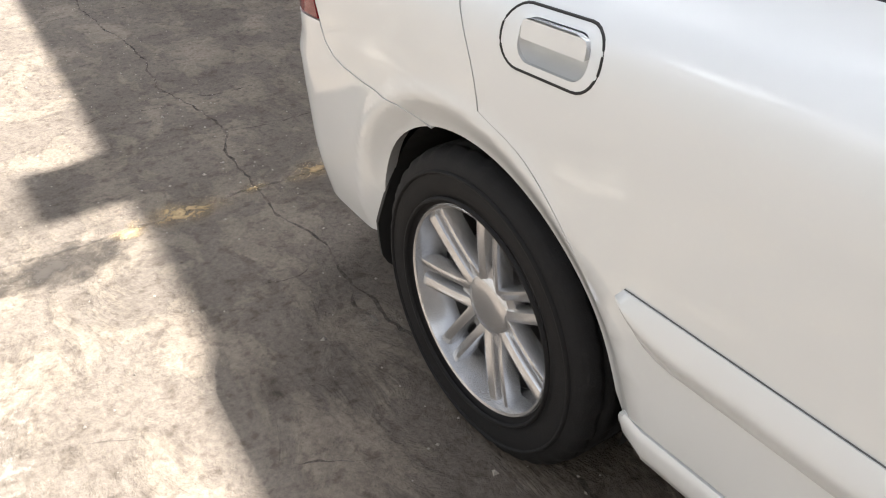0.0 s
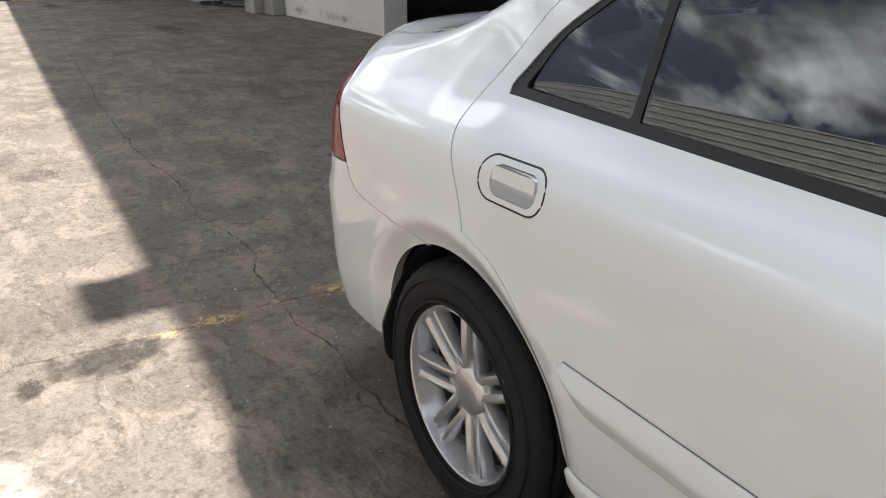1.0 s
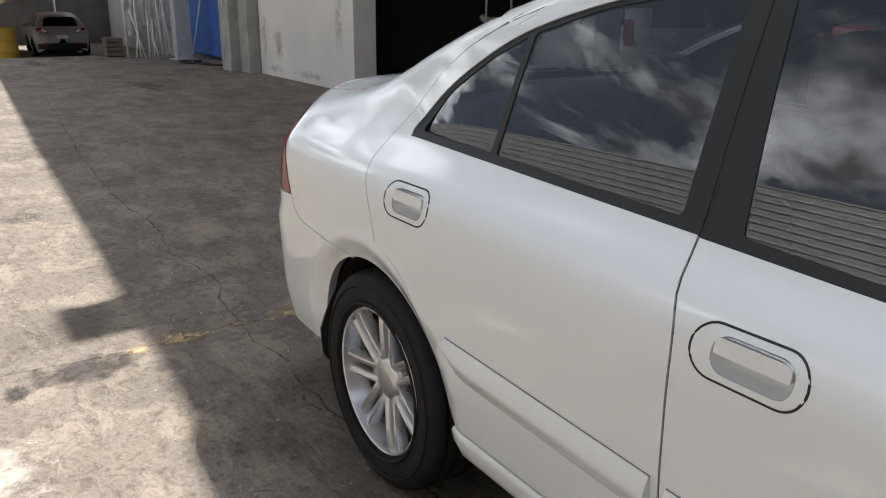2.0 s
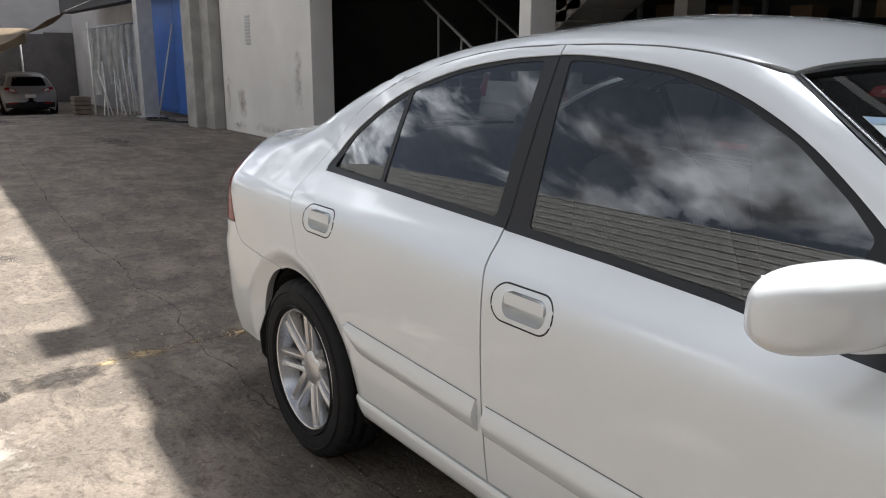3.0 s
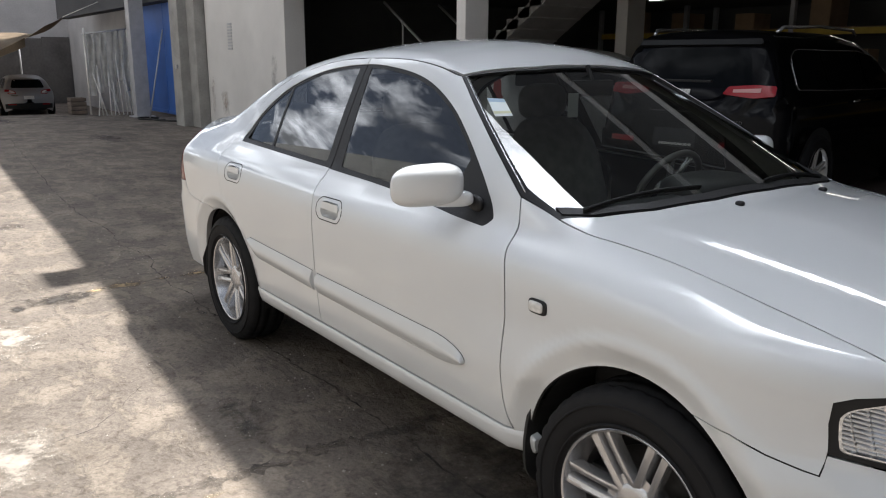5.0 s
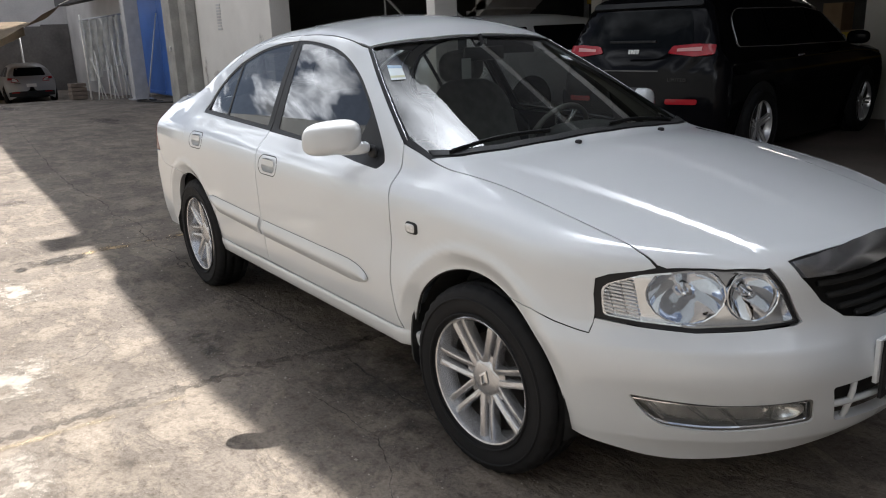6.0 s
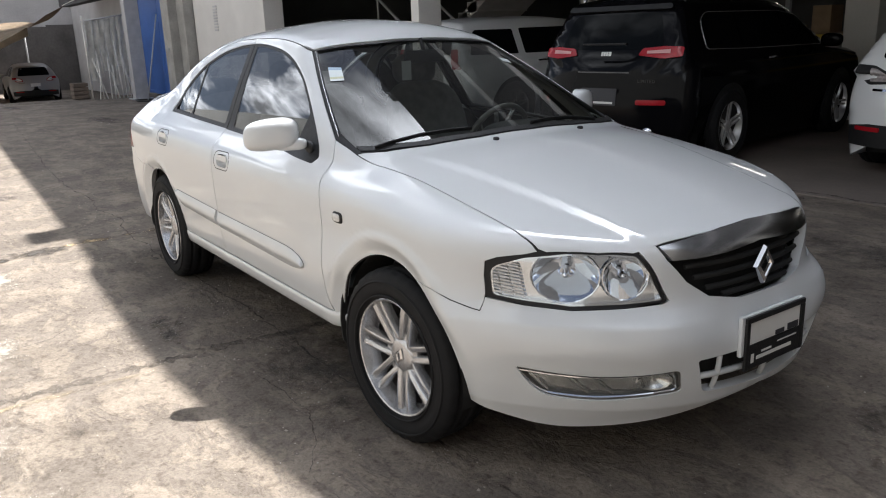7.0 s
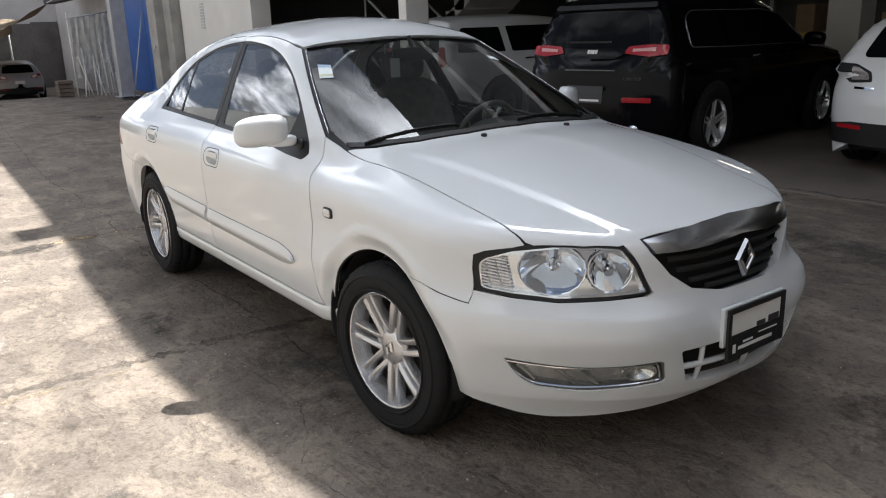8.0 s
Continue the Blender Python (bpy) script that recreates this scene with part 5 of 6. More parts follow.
def car_base(name, label, f, paint, rear, front, spots, tyre, rim, at, rim_mat=None, pairs=5):
    root = thing(name, label, "car", at=at)
    shell_part(f, -rear, front, paint, root)
    # black sheets on the uncut body stand for the shaded wheel openings
    for x, y, *_ in spots:
        if y < 0:
            for far in (False, True):
                panel("wheel_arch", f, on_side, arc(x, tyre, tyre + .05, -14, 194, 20), BLACK, root, gap=.08, inset=-.004, lip=0, mirror=far)
    wheel_set(root, spots, tyre, rim, .225, pairs, rim_mat)
    part("underbody", boxes((-rear + .2, front - .25, -.6, .6, .20, .34)), BLACK, root)
    return root


ALLOY_BRIGHT = material("polished alloy", (.80, .80, .81), .22, .65)


def wrap(half, z0, z1):
    """An outline round a tail, half an angle to either side, from height z0 to z1."""
    return [(math.pi - half, z0), (math.pi + half, z0), (math.pi + half, z1 - .03), (math.pi + half * .7, z1), (math.pi - half * .7, z1), (math.pi - half, z1 - .03)]


# black sport utility, its tail towards the yard
jeep = plain_shell(2.31, 2.31, .93, 1.06, table(-2.5, 1.02, -2.0, 1.07, .6, 1.10, 1.1, 1.08, 1.7, 1.02, 2.1, .93, 2.35, .75),
                   table(-2.6, 1.50, -2.35, 1.555, -2.15, 1.60, -1.9, 1.625, -1.0, 1.645, -.2, 1.635, .3, 1.56, .7, 1.38, 1.3, 1.02), .40, lean_r=.085)
suv = car_base("sport_utility_car", "glossy black sport utility car parked in the garage", jeep, PAINT_BLACK, 2.31, 2.31,
               [(-1.41, -.852, 0), (1.34, -.852, 20), (-1.41, .852, 0), (1.34, .852, 0)], .365, .235, pose(-2.46, 6.03, .012, 0, 0, 98), ALLOY_BRIGHT)
panel("rear_window", jeep, on_rear, rounded([(-.60, 1.13), (.60, 1.13), (.50, 1.46), (-.50, 1.46)], .08), DARKGLASS, suv, gap=.08, inset=-.004, lip=0)
panel("rear_spoiler", jeep, on_rear, rounded([(-.60, 1.485), (.60, 1.485), (.58, 1.53), (-.58, 1.53)], .02), TRIM, suv, gap=.06, inset=-.03, lip=.04)
for s in (False, True):
    tail = panel("tail_lamp", jeep, on_rear, rounded([(-.36, 1.070), (-.40, 1.135), (-.62, 1.152), (-.79, 1.145), (-.80, 1.06), (-.62, 1.040)], .02), RED_LENS, suv, gap=.05, inset=-.014, lip=.02, mirror=s, label="red tail lamp with a pale strip")
    panel("lamp_strip", jeep, on_rear, [(-.45, 1.085), (-.45, 1.110), (-.68, 1.124), (-.68, 1.088)], PINK_LENS, tail, gap=.05, inset=-.018, lip=.004, mirror=s)
    panel("rear_reflector", jeep, on_rear, rounded([(-.70, .615), (-.42, .615), (-.42, .662), (-.70, .662)], .02), RED_LENS, suv, gap=.05, inset=-.03, lip=.03, mirror=s)
    side = panel("side_window", jeep, on_side, rounded([(-1.74, 1.12), (-1.06, 1.10), (-1.08, 1.45), (-1.58, 1.45), (-1.71, 1.38)], [.05, .01, .01, .09, .09]), DARKGLASS, suv, gap=.07, inset=-.005, lip=0, mirror=s)
    panel("side_window", jeep, on_side, rounded([(-1.02, 1.10), (-.08, 1.09), (-.10, 1.46), (-1.03, 1.455)], .03), DARKGLASS, suv, gap=.07, inset=-.005, lip=0, mirror=s)
    panel("side_window", jeep, on_side, rounded([(-.02, 1.09), (.86, 1.08), (.40, 1.40), (-.03, 1.46)], .03), DARKGLASS, suv, gap=.07, inset=-.005, lip=0, mirror=s)
    line = rounded([(-1.755, 1.112), (-.9, 1.092), (.88, 1.074), (.40, 1.41), (-.03, 1.460), (-1.08, 1.458), (-1.58, 1.458), (-1.725, 1.385)], [.05, .02, .05, .05, .05, .02, .09, .09], 5)
    q = cast(jeep, *on_side(np.array(line)))
    bm = bmesh.new()
    tube(bm, [(p[0], (-1 if s else 1) * (p[1] - .004), p[2]) for p in q], .0050, 5, closed=True)
    part("window_surround", bm, ALLOY, suv, smooth=True)
    bm = bmesh.new()
    k = 1 if s else -1
    tube(bm, [(-1.75, k * .60, 1.60), (-1.68, k * .62, 1.645), (-.9, k * .63, 1.675), (.0, k * .62, 1.665), (.12, k * .61, 1.62)], .017, 6)
    part("roof_rail", bm, ALLOY, suv, smooth=True)
    bm = bmesh.new()
    ball(bm, (.75, k * 1.02, 1.12), (.06, .12, .075), 2.8)
    part("door_mirror", bm, PAINT_BLACK, suv, smooth=True)
    bm = bmesh.new()
    tube(bm, [(-.62, k * .925, .985), (-.52, k * .935, .99), (-.42, k * .925, .985)], .013, 6)
    part("door_handle", bm, CHROME, suv, smooth=True)
panel("rear_bumper", jeep, round_end(-1.5), wrap(1.05, .36, .72), PAINT_BLACK, suv, gap=.06, inset=-.02, lip=.03)
panel("plate_recess", jeep, on_rear, rounded([(-.21, .60), (.21, .60), (.21, .76), (-.21, .76)], .01), INK, suv, gap=.07, inset=-.025, lip=.0)
panel("plate_bar", jeep, on_rear, [(-.18, .615), (.14, .615), (.14, .635), (-.18, .635)], PLATE_WHITE, suv, gap=.07, inset=-.028, lip=.0)
for y0, y1 in ((-.052, -.022), (-.016, .008), (.014, .036), (.042, .064)):
    panel("badge_bar", jeep, on_rear, rounded([(y0, 1.065), (y1, 1.065), (y1, 1.105), (y0, 1.105)], .006), PLATE_WHITE, suv, gap=.05, inset=-.010, lip=.005)
words = bpy.data.curves.new("trim_lettering", "FONT")
words.body, words.size, words.extrude, words.align_x, words.space_character = "LIMITED", .044, .002, "CENTER", 1.25
words.materials.append(ALLOY_DARK)
lettering = tagged(new("trim_lettering", words), "small chrome lettering on the tailgate")
lettering.parent = suv
tail_at = cast(jeep, *on_rear(np.array([(-.50, .862)])))[0]
lettering.matrix_local = pose(tail_at[0] - .026, -.50, .822) @ Matrix(((0, 0, -1, 0), (-1, 0, 0, 0), (0, 1, 0, 0), (0, 0, 0, 1)))
panel("gate_trim", jeep, on_rear, [(-.30, .907), (.30, .907), (.30, .917), (-.30, .917)], LAMP_GREY, suv, gap=.05, inset=-.008, lip=.005)
bm = bmesh.new()
tube(bm, [(-2.05, -.55, .36), (-2.30, -.55, .36)], .045, 14)
part("exhaust_tip", bm, CHROME, suv, smooth=True)
bm = bmesh.new()
box(bm, -2.36, -2.33, -.34, .16, 1.175, 1.195, bevel=.006)
part("rear_wiper", bm, TRIM, suv)

# pale sport utility beyond the front pillar
pale = plain_shell(2.3, 2.3, .90, .97, table(-2.5, .92, -2.0, .98, .6, 1.0, 1.1, .99, 1.7, .93, 2.1, .84, 2.35, .68),
                   table(-2.6, 1.15, -2.38, 1.34, -2.2, 1.45, -1.9, 1.50, -1.0, 1.535, -.2, 1.525, .3, 1.45, .7, 1.28, 1.3, .95), .34, lean_r=.06)
van = car_base("sport_utility_car", "white sport utility car parked in the shade of the garage", pale, PAINT_WHITE, 2.3, 2.3,
               [(-1.32, -.825, 0), (1.32, -.825, 20), (-1.32, .825, 0), (1.32, .825, 0)], .34, .21, pose(-5.86, 6.40, .012, 0, 0, 90), ALLOY)
for s in (False, True):
    panel("side_window", pale, on_side, rounded([(-2.02, 1.04), (-1.18, 1.03), (-1.22, 1.36), (-1.90, 1.36)], [.04, .02, .02, .06]), DARKGLASS, van, gap=.07, inset=-.005, lip=0, mirror=s)
    panel("side_window", pale, on_side, rounded([(-1.06, 1.03), (-.08, 1.02), (-.10, 1.375), (-1.10, 1.37)], .03), DARKGLASS, van, gap=.07, inset=-.005, lip=0, mirror=s)
    panel("side_window", pale, on_side, rounded([(-.02, 1.02), (.86, 1.0), (.40, 1.32), (-.03, 1.375)], .03), DARKGLASS, van, gap=.07, inset=-.005, lip=0, mirror=s)
    panel("tail_lamp", pale, on_rear, rounded([(-.76, .86), (-.62, .86), (-.58, 1.12), (-.69, 1.12)], .03), RED_LENS, van, gap=.06, inset=-.006, lip=.006, mirror=s)
    bm = bmesh.new()
    k = 1 if s else -1
    tube(bm, [(-.90, k * .905, .93), (-.80, k * .918, .935), (-.70, k * .905, .93)], .013, 6)
    part("door_handle", bm, TRIM, van, smooth=True)
panel("rear_window", pale, on_rear, rounded([(-.60, 1.05), (.60, 1.05), (.52, 1.36), (-.52, 1.36)], .06), DARKGLASS, van, gap=.08, inset=-.004, lip=0)

# white hatchback, tail towards the yard
hatch = plain_shell(2.2, 2.2, .875, .93, table(-2.4, .90, -2.0, .94, .6, .96, 1.1, .95, 1.7, .87, 2.0, .79, 2.25, .62),
                    table(-2.5, 1.05, -2.25, 1.15, -1.95, 1.29, -1.6, 1.38, -1.0, 1.45, -.3, 1.455, .2, 1.40, .7, 1.20, 1.2, .95), .46, .40, .30, .16)


HATCH_LENS = material("smoked clear lamp lens", (.30, .27, .27), .12, coat=.5, vary=.25, scale=30)


def hatchback(label, paint, at, lamp, red):
    car = car_base("hatchback_car", label, hatch, paint, 2.2, 2.2, [(-1.32, -.797, 0), (1.32, -.797, 20), (-1.32, .797, 0), (1.32, .797, 0)], .315, .205, at, ALLOY)
    panel("rear_window", hatch, on_rear, rounded([(-.56, 1.0), (.56, 1.0), (.46, 1.30), (-.46, 1.30)], .07), DARKGLASS, car, gap=.08, inset=-.004, lip=0)
    for s in (False, True):
        wide = rounded([(-.40, .800), (-.43, .885), (-.58, .945), (-.75, .955), (-.765, .85), (-.62, .785)], .02)
        tail = panel("tail_lamp", hatch, on_rear, wide, lamp, car, gap=.018, inset=-.008, lip=.01, mirror=s)
        panel("lamp_strip", hatch, on_rear, rounded([(-.43, .815), (-.455, .873), (-.55, .915), (-.61, .925), (-.61, .81), (-.60, .808)], .015), red, tail, gap=.018, inset=-.013, lip=.004, mirror=s)
        panel("side_window", hatch, on_side, rounded([(-1.70, .99), (-.55, .97), (-.57, 1.32), (-1.10, 1.32), (-1.50, 1.20)], [.04, .02, .02, .06, .1]), DARKGLASS, car, gap=.07, inset=-.005, lip=0, mirror=s)
        panel("side_window", hatch, on_side, rounded([(-.48, .97), (.78, .95), (.30, 1.27), (-.49, 1.33)], .03), DARKGLASS, car, gap=.07, inset=-.005, lip=0, mirror=s)
        panel("rear_reflector", hatch, on_rear, rounded([(-.68, .395), (-.42, .395), (-.42, .432), (-.68, .432)], .015), RED_LENS, car, gap=.05, inset=-.02, lip=.02, mirror=s)
        bm = bmesh.new()
        ball(bm, (.72, (1 if s else -1) * .93, .98), (.06, .10, .065), 2.8)
        part("door_mirror", bm, paint, car, smooth=True)
    panel("bumper_base", hatch, round_end(-1.4), wrap(.93, .26, .455), TRIM, car, gap=.06, inset=-.012, lip=.02)
    panel("number_plate", hatch, on_rear, rounded([(-.17, .60), (.17, .60), (.17, .72), (-.17, .72)], .01), PLATE_WHITE, car, gap=.07, inset=-.008, lip=.005)
    panel("badge_bar", hatch, on_rear, [(.36, .735), (.56, .735), (.56, .755), (.36, .755)], CHROME, car, gap=.05, inset=-.006, lip=.003)
    return car


hatchback("white hatchback parked beside the black car", PAINT_WHITE, pose(.50, 7.02, .012, 0, 0, 90), TRIM, HATCH_LENS)
hatchback("dusty silver hatchback parked by the far wall", PAINT_SILVER, pose(-26.1, 2.05, -.36, 0, 0, 177) @ Matrix.Diagonal((.82, .82, .82, 1)), RED_LENS, PLATE_WHITE)

# ---- stairs, rack and things inside the garage ----
RAIL = material("grey painted steel", (.42, .42, .43), .5, .3, vary=.15, scale=6)
CONC_DARK = material("stair concrete", (.40, .39, .38), .85, vary=.15, scale=4, bump=.2, bump_scale=40)
stairs = thing("staircase", "grey concrete staircase with steel rails in the garage", "stairs")
for k in range(11):
    part("step", boxes((-9.4 + k * .28, -9.4 + (k + 1) * .28 + .02, 7.0, 8.2, 1.15 + k * .18, 1.15 + (k + 1) * .18), bevel=.006), CONC_DARK, stairs)
bm = bmesh.new()
q = [bm.verts.new(p) for p in ((-9.5, 7.0, .95), (-9.5, 8.2, .95), (-6.3, 8.2, 2.95), (-6.3, 7.0, 2.95), (-9.5, 7.0, 1.18), (-9.5, 8.2, 1.18), (-6.3, 8.2, 3.18), (-6.3, 7.0, 3.18))]
for i in ((3, 2, 1, 0), (4, 5, 6, 7), (0, 1, 5, 4), (2, 3, 7, 6), (1, 2, 6, 5), (3, 0, 4, 7)):
    bm.faces.new([q[k] for k in i])
part("flight_slab", bm, CONC_DARK, stairs)
for k in range(6):
    part("tread", boxes((-9.45 + k * .30, -9.13 + k * .30, 5.6, 6.8, 1.00 - k * .18, 1.05 - k * .18), bevel=.005), RAIL, stairs)
for y in (5.6, 6.8):
    bm = bmesh.new()
    tube(bm, [(-10.0, y, 2.35), (-9.5, y, 2.05), (-7.5, y, .85)], .025, 8)
    part("handrail", bm, RAIL, stairs, smooth=True)
    bm = bmesh.new()
    tube(bm, [(-9.5, y, 1.05), (-7.6, y, -.0)], .05, 6)
    part("stringer", bm, RAIL, stairs)
    for k in range(4):
        bm = bmesh.new()
        tube(bm, [(-9.4 + k * .6, y, 1.0 - k * .34), (-9.4 + k * .6, y, 1.99 - k * .36)], .018, 6)
        part("baluster", bm, RAIL, stairs)
YELLOW = material("yellow painted steel", (.55, .38, .05), .5, vary=.15, scale=5)
CARTON = material("brown carton", (.30, .21, .13), .85, vary=.15, scale=6)
rack = thing("storage_rack", "tall storage rack with yellow beams by the back wall", "rack")
for x in (-12.0, -9.4, -6.8, -4.2, -1.6, 1.0):
    for y in (13.4, 14.5):
        part("upright", boxes((x - .05, x + .05, y - .05, y + .05, .012, 3.0), bevel=.008), RAIL, rack)
for z in (1.0, 1.95, 2.8):
    for x in (-12.0, -9.4, -6.8, -4.2, -1.6):
        part("beam", boxes((x + .055, x + 2.545, 13.36, 13.44, z - .06, z + .06), bevel=.008), YELLOW, rack)
    part("shelf_board", boxes((-11.95, .95, 13.45, 14.5, z + .061, z + .085)), CARTON, rack)
random.seed(5)
for k in range(14):
    x = -11.6 + k * .85
    z = 1.086 if k % 2 else 2.036
    w, h, d = random.uniform(.35, .6), random.uniform(.25, .6), random.uniform(.4, .8)
    tagged(part("carton", boxes((x, x + w, 13.5, 13.5 + d, z, z + h), bevel=.012), CARTON), "brown cardboard carton on the storage rack", "box", "cartons on the rack")
TUBE = glow_material("fluorescent tube", (1.0, .93, .78), 3.0)
for k, (x, y) in enumerate(((-7.5, 10.5), (-3.5, 10.5), (1.5, 10.5))):
    lamp = tagged(part("ceiling_lamp", boxes((x - .65, x + .65, y - .07, y + .07, OPEN - .06, OPEN - .002), bevel=.01), RAIL), "grey batten lamp with a fluorescent tube", "lamp", "garage lamps")
    bm = bmesh.new()
    tube(bm, [(x - .6, y, OPEN - .08), (x + .6, y, OPEN - .08)], .018, 10)
    part("tube", bm, TUBE, lamp, smooth=True)

# ---- the west end of the yard ----
BLOCK = material("weathered block wall", (.43, .42, .42), .9, vary=.2, scale=.9, bump=.4, bump_scale=20)
BLUE = material("blue painted sheet steel", (.045, .13, .42), .45, vary=.12, scale=2.5, bump=.08, bump_scale=15)
POST = material("stained concrete post", (.30, .29, .27), .9, vary=.25, scale=3, bump=.4, bump_scale=30)
CANVAS = material("faded brown canvas", (.24, .18, .12), .9, vary=.25, scale=2.5, bump=.3, bump_scale=25)
TARP_PALE = material("pale beige canvas", (.42, .35, .26), .9, vary=.2, scale=3, bump=.3, bump_scale=25)
RAG = material("dirty white cloth", (.66, .64, .60), .95, vary=.25, scale=5, bump=.3, bump_scale=30)
wall("wall_far", "weathered grey block wall closing the yard", [(-31.3, -31, -9, 16, -.5, 4.6)], BLOCK)
# added dark sheets: they stand in for the deep shade under the canopy
BACKDROP = material("dark shade backdrop", (.095, .088, .085), .8, vary=.35, scale=1.5, bump=.3, bump_scale=12)
fence = thing("shade_backdrop", "dark backdrop added along the far wall for the shade under the canopy", "fence")
for k in range(14):
    part("sheet", boxes((-30.97, -30.94 + .02 * (k % 2), -9 + k * .97, -8.03 + k * .97, -.37, 2.05 + .06 * (k * 7 % 3)), bevel=.004), BACKDROP, fence)
wall("wall_turn", "weathered grey wall beside the gate", [(-31, -15.0, 4.6, 4.9, -.5, 4.6)], BLOCK)
post = thing("gate_post", "stained concrete gate post beside the white wall", "post")
part("shaft", boxes((-14.25, -13.75, 3.12, 3.50, 0, 3.6), bevel=.015), POST, post)
part("corner_strip", boxes((-13.749, -13.30, 3.30, 3.52, 0, 3.6), bevel=.01), POST, post)
part("hinge", boxes((-13.98, -13.90, 3.09, 3.119, 1.15, 1.23), bevel=.005), RAIL, post)
gate = thing("yard_gate", "blue sheet-steel gate standing closed", "gate")
for k in range(2):
    x = -18.4 + k * 1.55
    leaf = part("gate_leaf", boxes((x, x + 1.53, 3.80, 3.84, .06, 3.5), bevel=.006), BLUE, gate)
    for z in (.12, 3.4):
        part("gate_rail", boxes((x + .02, x + 1.51, 3.765, 3.799, z - .03, z + .03), bevel=.004), BLUE, leaf)
leaf = part("gate_leaf", boxes((-21.6, -19.2, 4.52, 4.56, .06, 3.6), bevel=.006), BLUE, gate)
col = thing("gate_column", "grey steel column beside the blue gate", "column")
part("shaft", boxes((-17.2, -16.9, 3.05, 3.38, 0, 4.2), bevel=.012), RAIL, col)
part("foot", boxes((-17.28, -16.82, 2.97, 3.46, 0, .025), bevel=.004), RAIL, col)
prop = thing("leaning_bar", "steel bar leaning on the blue gate", "bar")
bm = bmesh.new()
tube(bm, [(-16.4, 3.2, .02), (-16.75, 3.74, 2.0)], .018, 8)
part("bar", bm, RAIL, prop, smooth=True)
screen_rack = thing("cloth_rack", "white steel rack hung with dirty cloths", "rack")
for y in (2.35, 3.35):
    bm = bmesh.new()
    tube(bm, [(-18.3, y, .0), (-18.3, y, 2.05)], .022, 8)
    part("upright", bm, RAG, screen_rack, smooth=True)
bm = bmesh.new()
tube(bm, [(-18.3, 2.3, 1.90), (-18.3, 3.4, 2.06)], .02, 8)
part("top_bar", bm, RAIL, screen_rack, smooth=True)
random.seed(9)
for k in range(6):
    y0 = 2.38 + k * .16
    bm = bmesh.new()
    rows = []
    drop = random.uniform(1.2, 1.75)
    for i in range(9):
        t = i / 8
        z = 1.90 + (y0 - 2.3) * .145 - drop * t
        rows.append([bm.verts.new((-18.27 + .05 * math.sin(5 * t + k + 2 * j), y0 + .145 * j / 3 + .015 * math.sin(7 * t + k), z)) for j in range(4)])
    for p, q in zip(rows, rows[1:]):
        for j in range(3):
            bm.faces.new((p[j], p[j + 1], q[j + 1], q[j]))
    bmesh.ops.solidify(bm, geom=bm.faces[:], thickness=.008)
    part("cloth", bm, RAG, screen_rack, smooth=True)
for k in range(10):
    bm = bmesh.new()
    y = 2.45 + .095 * k
    tube(bm, [(-17.95, y, .0), (-18.24, y + random.uniform(-.2, .2), random.uniform(.7, 1.5))], .016, 6)
    tagged(part("pipe", bm, RAG, smooth=True), "thin white pipe leaning on the cloth rack", "pipe", "leaning pipes")
CRATE_WOOD = material("dirty crate wood", (.13, .10, .08), .85, vary=.25, scale=6)
crate = thing("crate", "brown wooden crate beside the cloth rack", "crate")
for k in range(4):
    part("board", boxes((-18.9, -18.45, 1.95, 2.30, .02 + k * .10, .105 + k * .10), bevel=.006), CRATE_WOOD, crate)
hose = thing("hose", "black hose lying on the ground by the gate", "hose")
bm = bmesh.new()
tube(bm, curve_through([(-15.6, 3.3, .02), (-16.0, 2.9, .02), (-16.5, 3.0, .02), (-16.3, 3.35, .02), (-15.9, 3.1, .02), (-15.3, 3.2, .02), (-14.9, 3.6, .02)], 6), .02, 6)
part("hose_line", bm, RUBBER_AND_GAP, hose, smooth=True)
tarp = thing("canopy", "faded brown canvas canopy sagging from a frame", "canopy")
edge = table(-5.0, 1.62, -2.0, 1.32, .7, 1.42, 1.6, 1.88, 2.5, 2.42)
bm = bmesh.new()
rows = []
for y in np.linspace(-5, 2.5, 16):
    rows.append([bm.verts.new((-21.0 - 7.5 * v, y, float(edge(y)) * (1 - v) + 2.15 * v - .22 * math.sin(math.pi * v) + .04 * math.sin(4 * y + 5 * v))) for v in np.linspace(0, 1, 9)])
for p, q in zip(rows, rows[1:]):
    for j in range(8):
        bm.faces.new((p[j], p[j + 1], q[j + 1], q[j]))
bmesh.ops.solidify(bm, geom=bm.faces[:], thickness=.012)
part("canvas", bm, CANVAS, tarp, smooth=True)
bm = bmesh.new()
rows = [[bm.verts.new((-20.985 + .02 * math.sin(7 * y), y, float(edge(y)) + .03 - drop * (.20 + .03 * math.sin(5 * y)))) for drop in (0, 1)] for y in np.linspace(-5, 1.5, 30)]
for p, q in zip(rows, rows[1:]):
    bm.faces.new((p[0], p[1], q[1], q[0]))
bmesh.ops.solidify(bm, geom=bm.faces[:], thickness=.008)
part("valance", bm, TARP_PALE, tarp, "pale valance hanging from the canopy's edge", smooth=True)
for x, y, h in ((-28.4, -4.95, 2.15), (-28.4, 2.45, 2.15), (-21.05, -4.95, float(edge(-4.95)))):
    bm = bmesh.new()
    tube(bm, [(x, y, -.36), (x, y, h)], .03, 8)
    part("pole", bm, RAIL, tarp, smooth=True)
bm = bmesh.new()
tube(bm, [(-21.02, 2.46, 2.40), (-21.4, 3.5, 2.86), (-21.8, 4.61, 3.35)], .012, 6)
part("rope", bm, RAG, tarp, smooth=True)
